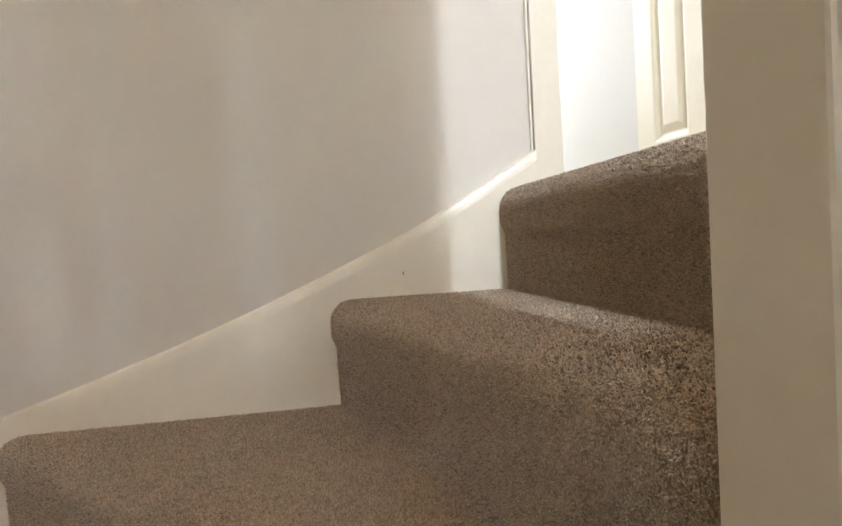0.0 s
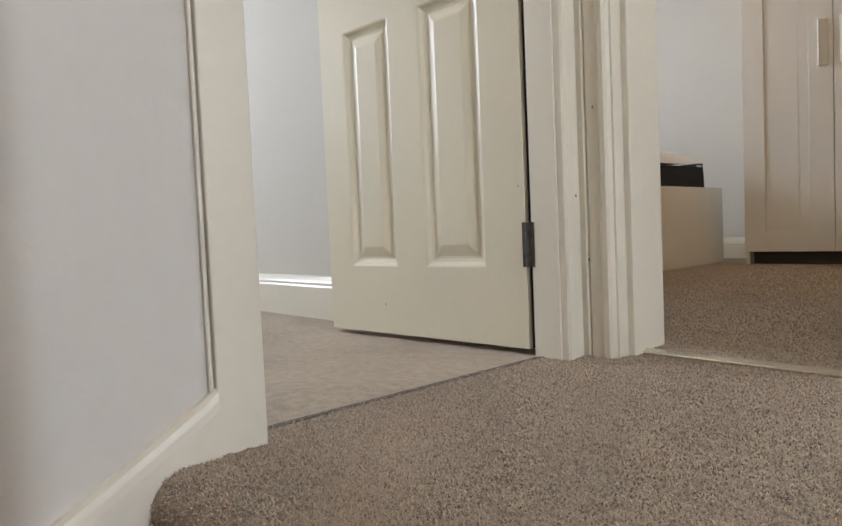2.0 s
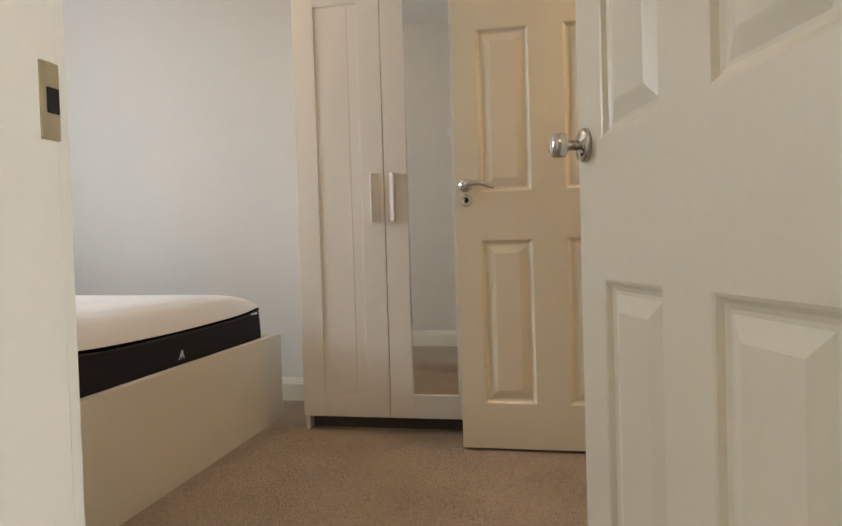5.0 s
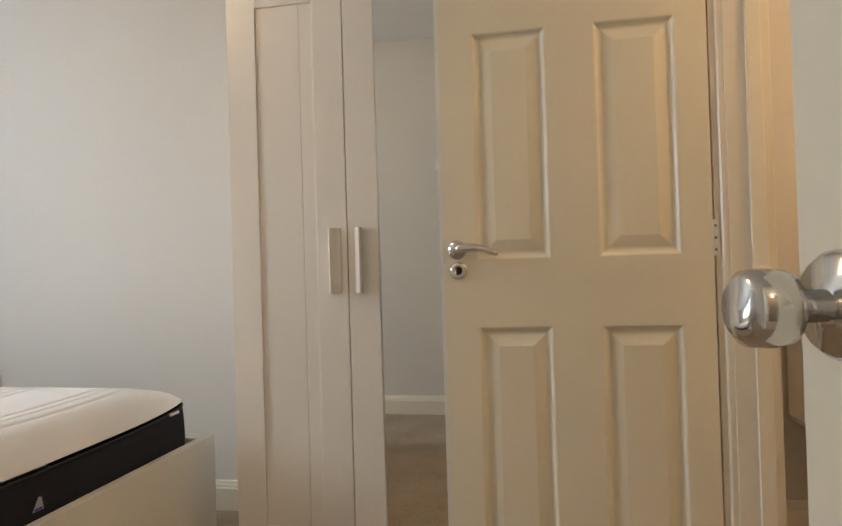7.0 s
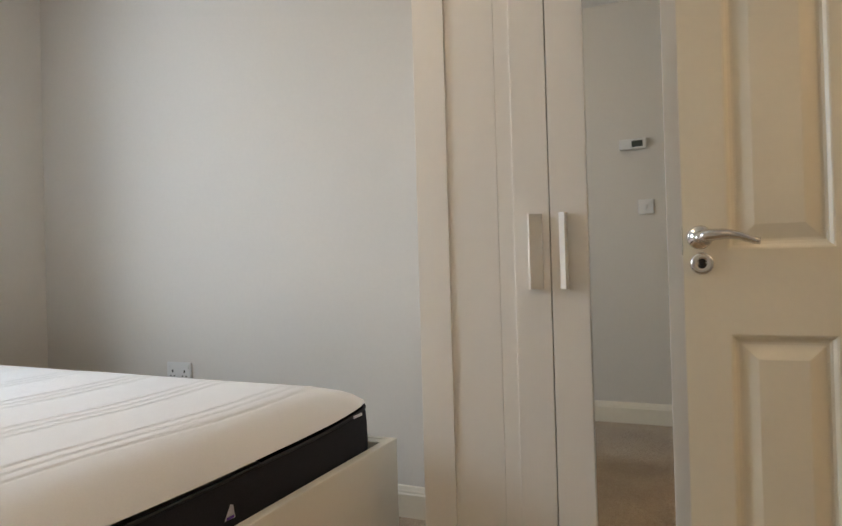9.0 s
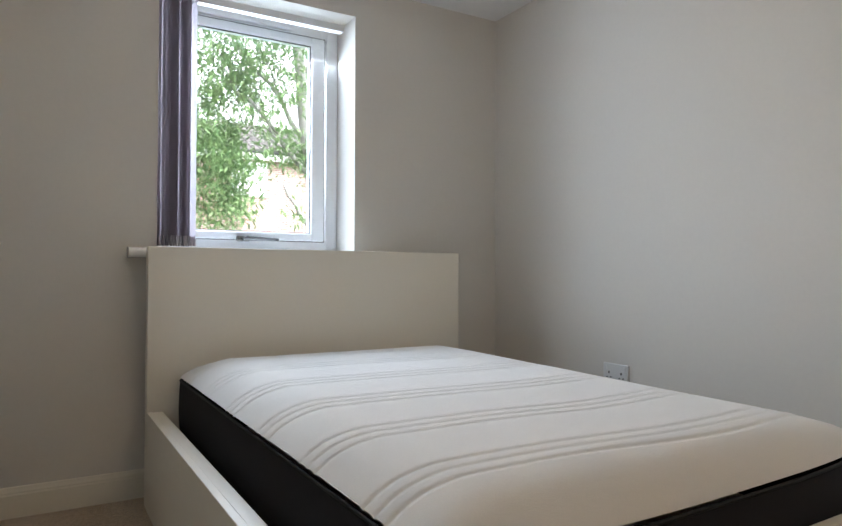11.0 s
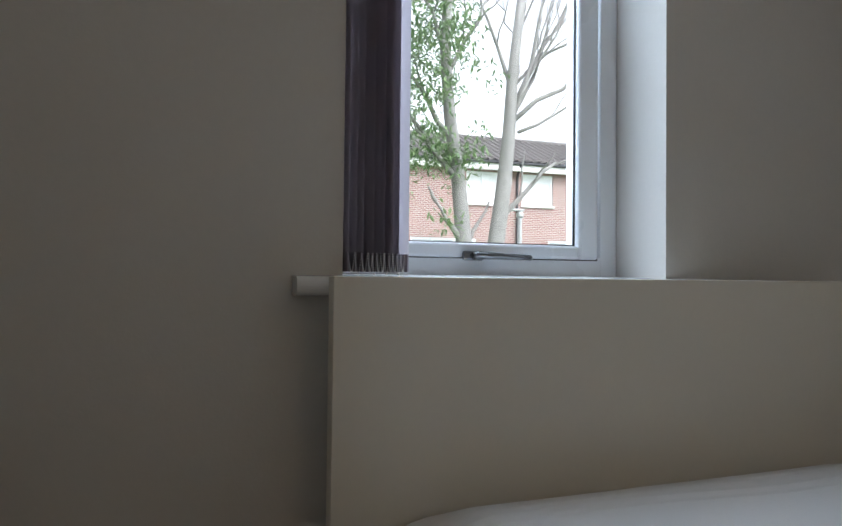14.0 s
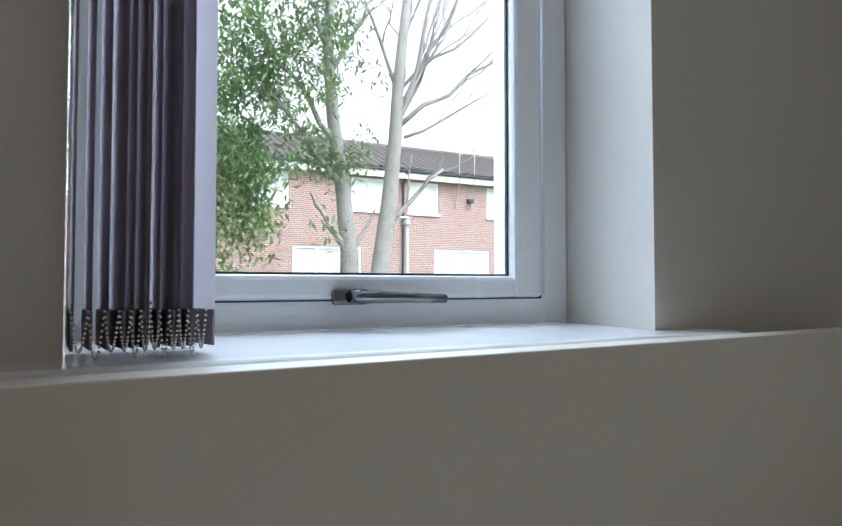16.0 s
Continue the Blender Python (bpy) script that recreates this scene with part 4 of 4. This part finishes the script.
def toilet():
    t = thing("toilet", pose(1.335, BN, 0), "white close-coupled toilet with a dark seat", "toilet")
    part("cistern", boxes((-0.24, 0.20, -0.20, -0.01, 0.40, 0.76), bevel=0.03), CERAMIC, t)
    part("cistern_lid", boxes((-0.25, 0.21, -0.21, -0.005, 0.76, 0.80), bevel=0.012), CERAMIC, t)
    part("bowl", lathe(bmesh.new(), [(0.11, 0.0), (0.12, 0.1), (0.13, 0.2), (0.18, 0.34), (0.19, 0.40), (0.17, 0.40)], Matrix.Translation((-0.02, -0.42, 0))), CERAMIC, t, smooth=True)
    part("seat", boxes((-0.20, 0.16, -0.60, -0.22, 0.40, 0.425), bevel=0.01), SEATD, t, "dark lid and seat")
    towel = boxes((-0.24, 0.18, -0.215, -0.02, 0.803, 0.815), (-0.15, 0.18, -0.225, -0.213, 0.60, 0.815), bevel=0.004)
    solo("folded_towel", towel, SEATD, "dark brown towel draped over the cistern", "towel").location = (1.335, BN, 0)


def ceiling_light(x, y):
    c = thing("ceiling_light", pose(x, y, CZ), "small flush ceiling light with an opal shade", "ceiling light")
    part("base", lathe(bmesh.new(), [(0.075, -0.02), (0.075, 0)], Matrix.Identity(4), 24), PLASTIC, c)
    sh = part("shade", lathe(bmesh.new(), [(0.02, -0.095), (0.07, -0.085), (0.105, -0.055), (0.11, -0.022), (0.10, -0.018)], Matrix.Identity(4), 24), OPAL, c, "glowing opal glass shade", True)
    sh.visible_shadow = False


socket(), thermostat(), light_switch(), radiator(), toilet()
ceiling_light(-1.25, 1.35), ceiling_light(0.65, -1.2), ceiling_light(1.6, 1.6)

# ---- outside ----


def ground():
    bm = bmesh.new()
    prof = [(4000, -2.3), (8, -2.3), (3.6, -2.3), (-3.6, -0.5), (-10, 0.25), (-20, 0.5), (-40, 0.5), (-4000, 0.5)]
    rows = [[bm.verts.new((x, y, z)) for y in (-4000, -30, 0, 30, 4000)] for x, z in prof]
    for u, v in zip(rows, rows[1:]):
        for k in range(4):
            bm.faces.new((u[k], u[k + 1], v[k + 1], v[k]))
    bmesh.ops.recalc_face_normals(bm, faces=bm.faces)
    if bm.faces[0].normal.z < 0:
        bmesh.ops.reverse_faces(bm, faces=bm.faces)
    solo("ground", bm, GRASS, "rough grass sloping up from the house", "ground", kind="structure")


ground()


def terrace():
    # local x runs along the front, y back from it
    h = thing("terraced_house", pose(-25.3, 8.2, 0.45, 0, 0, 89.4), "two-storey red brick terrace with white windows", "house")
    s0, s1, ez = -16.0, 24.0, 5.1
    wins = [(s, s + 1.45, 3.65, 4.95) for s in (-7.5, -1.5, 2.45, 4.96, 8.85, 12.6, 16)] + [(s, s + 2.8, 0.85, 2.2) for s in (-6.5, 0.1, 6.2, 13)]
    # wall in bays that leave the openings free
    xs = sorted({s0, s1, *[v for w in wins for v in w[:2]]})
    bm = bmesh.new()
    for a, b in zip(xs, xs[1:]):
        cut = sorted([(w[2], w[3]) for w in wins if w[0] <= a + 1e-6 and w[1] >= b - 1e-6])
        z = 0.0
        for lo, hi in cut:
            box(bm, a, b, 0, 0.25, z, lo)
            z = hi
        box(bm, a, b, 0, 0.25, z, ez)
    part("wall", bm, BRICK, h)
    part("back_wall", boxes((s0, s1, 7.0, 7.2, 0, ez), (s0, s0 + 0.2, 0.25, 7, 0, ez), (s1 - 0.2, s1, 0.25, 7, 0, ez)), BRICK, h)
    for a, b, lo, hi in wins:
        w = part("window", ring_box(a, b, lo, hi, 0.05, 0.12, 0.10), PVC, h)
        part("pane", boxes((a + 0.09, b - 0.09, 0.09, 0.10, lo + 0.09, hi - 0.09)), VOILE if lo > 3 else NET, w)
        bm = bmesh.new()
        n = 2 if b - a < 2 else 3
        for k in range(1, n):
            x = a + (b - a) * k / n
            box(bm, x - 0.035, x + 0.035, 0.05, 0.12, lo + 0.08, hi - 0.08)
            box(bm, x - 0.4 if n == 3 else x, x + 0.5, 0.052, 0.118, hi - 0.45, hi - 0.39) if n == 3 and k == 1 else None
        part("mullion", bm, PVC, w)
        part("sill", boxes((a - 0.06, b + 0.06, -0.08, 0.1, lo - 0.09, lo - 0.002), bevel=0.01), FASCIA, w)
    part("fascia", boxes((s0 - 0.2, s1 + 0.2, -0.36, -0.30, ez - 0.10, ez + 0.24), (s0 - 0.2, s1 + 0.2, -0.30, -0.002, ez - 0.06, ez - 0.02)), FASCIA, h, "white fascia and soffit")
    part("gutter", tube(bmesh.new(), [(s0 - 0.2, -0.42, ez + 0.2), (s1 + 0.2, -0.42, ez + 0.2)], 0.055, 8), IRON, h)
    # roof of overlapping tile courses with ribbed tiles
    bm = bmesh.new()
    rise, run = 1.75, 3.9
    courses = 13
    for c in range(courses):
        f0, f1 = c / courses, (c + 1.15) / courses
        y0, z0, y1, z1 = -0.42 + run * f0, ez + 0.28 + rise * f0 + 0.04, -0.42 + run * f1, ez + 0.28 + rise * f1 + 0.012
        x, k = s0 - 0.2, 0
        while x < s1 + 0.2:
            w = 0.33
            lift = 0.035
            v = [bm.verts.new(p) for p in ((x, y0, z0 - 0.03), (x + w * 0.62, y0, z0 - 0.03), (x + w * 0.72, y0, z0 + lift), (x + w * 0.92, y0, z0 + lift), (x + w, y0, z0 - 0.03))]
            u = [bm.verts.new(p) for p in ((x, y1, z1 - 0.03), (x + w * 0.62, y1, z1 - 0.03), (x + w * 0.72, y1, z1 + lift), (x + w * 0.92, y1, z1 + lift), (x + w, y1, z1 - 0.03))]
            for i in range(4):
                bm.faces.new((v[i], v[i + 1], u[i + 1], u[i]))
            x += w
    part("roof", bm, ROOFT, h, "ribbed grey concrete tile roof")
    part("roof_back", extrude_profile(bmesh.new(), [(-0.30, ez), (7.4, ez), (3.45, ez + rise + 0.22)], lambda u, v: Vector((s0, u, v)), lambda u, v: Vector((s1, u, v))), ROOFT, h)
    part("ridge", tube(bmesh.new(), [(s0 - 0.2, 3.5, ez + rise + 0.28), (s1 + 0.2, 3.5, ez + rise + 0.28)], 0.13, 8), ROOFT, h)
    part("drainpipe", tube(bmesh.new(), [(4.7, -0.40, ez + 0.18), (4.7, -0.08, ez - 0.3), (4.7, -0.08, 0)], 0.05, 8), IRON, h)
    for x in (7.2, 7.95):
        part("aerial", tube(bmesh.new(), [(x, -0.06, 3.95), (x, -0.38, ez), (x, -0.40, ez + 1.35)], 0.025, 6), GALV, h, "thin galvanised aerial pole")
    part("bracket_lamp", boxes((7.8, 8.05, -0.2, -0.0, 4.22, 4.4), bevel=0.03), IRON, h)


def ring_box(a, b, lo, hi, y0, y1, w):
    bm = bmesh.new()
    box(bm, a, a + w, y0, y1, lo, hi), box(bm, b - w, b, y0, y1, lo, hi)
    box(bm, a + w, b - w, y0, y1, lo, lo + w), box(bm, a + w, b - w, y0, y1, hi - w, hi)
    return bm


terrace()


def street_lamp():
    s = thing("street_lamp", pose(-21, 10.84, 0.49), "grey street lamp with a short flat head", "street lamp")
    part("post", tube(bmesh.new(), [(0, 0, 0), (0, 0, 1.0), (0, 0, 2.85)], [0.11, 0.085, 0.075], 12), GALV, s)
    part("collar", lathe(bmesh.new(), [(0.10, 2.62), (0.13, 2.68), (0.13, 2.76), (0.09, 2.82)], Matrix.Identity(4), 12), GALV, s)
    part("lantern", boxes((-0.1, 0.1, -0.55, 0.14, 2.85, 2.93), bevel=0.03), GALV, s)


street_lamp()


def wobble_path(rnd, p, q, n, amount):
    p, q = Vector(p), Vector(q)
    return [p.lerp(q, i / n) + Vector([rnd.uniform(-amount, amount) * math.sin(math.pi * i / n) for _ in range(3)]) for i in range(n + 1)]


def branch(bm, rnd, p, q, r0, r1, depth, tips, spread=0.6):
    pts = wobble_path(rnd, p, q, 5, (Vector(q) - Vector(p)).length * 0.045)
    tube(bm, pts, [r0 + (r1 - r0) * i / 5 for i in range(6)], 7 if r0 > 0.05 else 5)
    tips.append(pts[-1]), tips.append(pts[3])
    if depth:
        d = pts[-1] - pts[0]
        for k in range(3):
            i = 2 + k
            way = (d.normalized() + Vector((rnd.uniform(-spread, spread), rnd.uniform(-spread, spread), rnd.uniform(-0.1, spread)))).normalized()
            branch(bm, rnd, pts[i], pts[i] + way * d.length * rnd.uniform(0.45, 0.7), (r0 + (r1 - r0) * i / 5) * 0.5, r1 * 0.42, depth - 1, tips, spread)


def leaves(centres, rnd, per, radius, size):
    verts, faces = [], []
    for c in centres:
        for _ in range(per):
            o = Vector([rnd.gauss(0, 1) for _ in range(3)])
            p = c + o.normalized() * radius * rnd.random() ** 0.5 * Vector((1, 1, 0.6)).length * 0.65
            a = Vector([rnd.uniform(-1, 1) for _ in range(3)]).normalized()
            b = a.cross(Vector((rnd.uniform(-0.4, 0.4), rnd.uniform(-0.4, 0.4), 1))).normalized()
            s = size * rnd.uniform(0.6, 1.3)
            k = len(verts)
            verts += [p - a * s, p + b * s * 0.32, p + a * s + Vector((0, 0, -s * 0.3)), p - b * s * 0.32]
            faces.append((k, k + 1, k + 2, k + 3))
    me = bpy.data.meshes.new("crown")
    me.from_pydata([tuple(v) for v in verts], [], faces)
    me.materials.append(LEAF)
    return me


def tree(name, base, label, trunk, r, limbs, crown, seed):
    """trunk: points from the base up; limbs: (from, to, radius, depth); crown: (centre, spread, clumps)."""
    rnd = random.Random(seed)
    t = thing(name, pose(*base), label, "tree")
    o = Vector(base)
    bm = bmesh.new()
    pts = [Vector(p) - o for p in trunk]
    tube(bm, pts, [r * (1 - 0.55 * i / (len(pts) - 1)) * (1.25 if i == 0 else 1) for i in range(len(pts))], 12)
    part("trunk", bm, BARK, t, smooth=True)
    tips = []
    for a, b, rr, depth in limbs:
        bm = bmesh.new()
        mine = []
        branch(bm, rnd, Vector(a) - o, Vector(b) - o, rr, rr * 0.4, depth, mine)
        tips += mine
        part("limb", bm, BARK, t, smooth=True)
    centres = []
    for c, sp, n in crown:
        for _ in range(n):
            centres.append(Vector(c) - o + Vector((rnd.gauss(0, sp[0]), rnd.gauss(0, sp[1]), rnd.gauss(0, sp[2]))))
    if centres:
        ob = new("crown", leaves(centres, rnd, 36, 0.44, 0.10))
        ob.parent = t
    t.location += Vector((0, 0.2, -0.1))
    return t


X = -16.3
tree("tree", (X, 6.65, 0.5), "ash tree with grey trunk and light green leaves", [(X, 6.65, 0.45), (X, 6.62, 2.0), (X, 6.45, 3.6), (X, 6.2, 5.2), (X, 6.05, 7.0), (X, 6.2, 9.0)], 0.23,
     [((X, 6.6, 2.0), (X + 0.3, 5.75, 3.0), 0.09, 0), ((X + 0.3, 5.75, 3.0), (X + 0.3, 5.55, 3.35), 0.06, 0), ((X, 6.45, 3.6), (X + 0.5, 4.6, 5.4), 0.08, 2), ((X, 6.3, 4.6), (X - 0.2, 4.4, 7.0), 0.08, 2), ((X, 6.1, 6.2), (X, 7.4, 8.6), 0.07, 2), ((X, 6.05, 6.8), (X, 5.2, 9.2), 0.07, 2), ((X, 6.65, 1.9), (X, 7.3, 3.1), 0.07, 0)],
     [((X + 0.4, 3.8, 3.0), (0.6, 0.5, 0.75), 85), ((X + 0.3, 3.6, 5.2), (0.7, 0.95, 1.2), 170), ((X + 0.3, 4.9, 6.0), (0.6, 0.6, 1.2), 65), ((X, 5.9, 7.6), (0.5, 0.5, 0.9), 30), ((X, 6.3, 4.0), (0.25, 0.3, 0.35), 16), ((X, 2.0, 6.5), (0.8, 1.4, 1.6), 80), ((X, 3.6, 8.6), (0.8, 1.6, 1.0), 70)], 11)
tree("tree", (X + 0.2, 7.3, 0.5), "bare-branched tree with a leaning grey trunk", [(X + 0.2, 7.28, 0.45), (X + 0.2, 7.34, 1.6), (X + 0.2, 7.6, 3.4), (X + 0.2, 7.74, 4.8), (X + 0.2, 7.82, 6.2), (X + 0.2, 8.1, 8.6)], 0.25,
     [((X + 0.2, 7.45, 2.6), (X + 0.5, 8.95, 4.15), 0.085, 1), ((X + 0.2, 7.74, 4.8), (X + 0.4, 8.6, 8.4), 0.09, 2), ((X + 0.2, 7.9, 5.2), (X + 0.3, 10.9, 7.6), 0.07, 3), ((X + 0.2, 7.9, 5.6), (X + 0.3, 9.8, 9.2), 0.07, 3), ((X + 0.2, 7.8, 6.0), (X - 0.2, 7.0, 8.8), 0.06, 2), ((X + 0.2, 8.0, 4.9), (X + 0.2, 10.6, 6.4), 0.05, 2), ((X + 0.2, 7.78, 5.2), (X + 0.1, 9.6, 8.6), 0.055, 3), ((X + 0.2, 7.80, 5.8), (X, 8.6, 9.2), 0.06, 3), ((X + 0.2, 7.82, 6.0), (X + 0.4, 10.4, 8.3), 0.05, 3), ((X + 0.2, 7.76, 5.0), (X + 0.5, 9.2, 7.9), 0.045, 3)],
     [], 23)
tree("tree", (-36, 26, 0.8), "leafy tree behind the roofs", [(-36, 26, 0.7), (-36, 26, 4), (-36, 26.2, 8)], 0.3, [((-36, 26, 4), (-36, 28, 8), 0.1, 1), ((-36, 26, 4), (-36, 24, 8), 0.1, 1)], [((-36, 26, 8.2), (1.2, 1.8, 1.1), 110), ((-36, 16, 8.0), (1.0, 1.5, 0.5), 40)], 31)
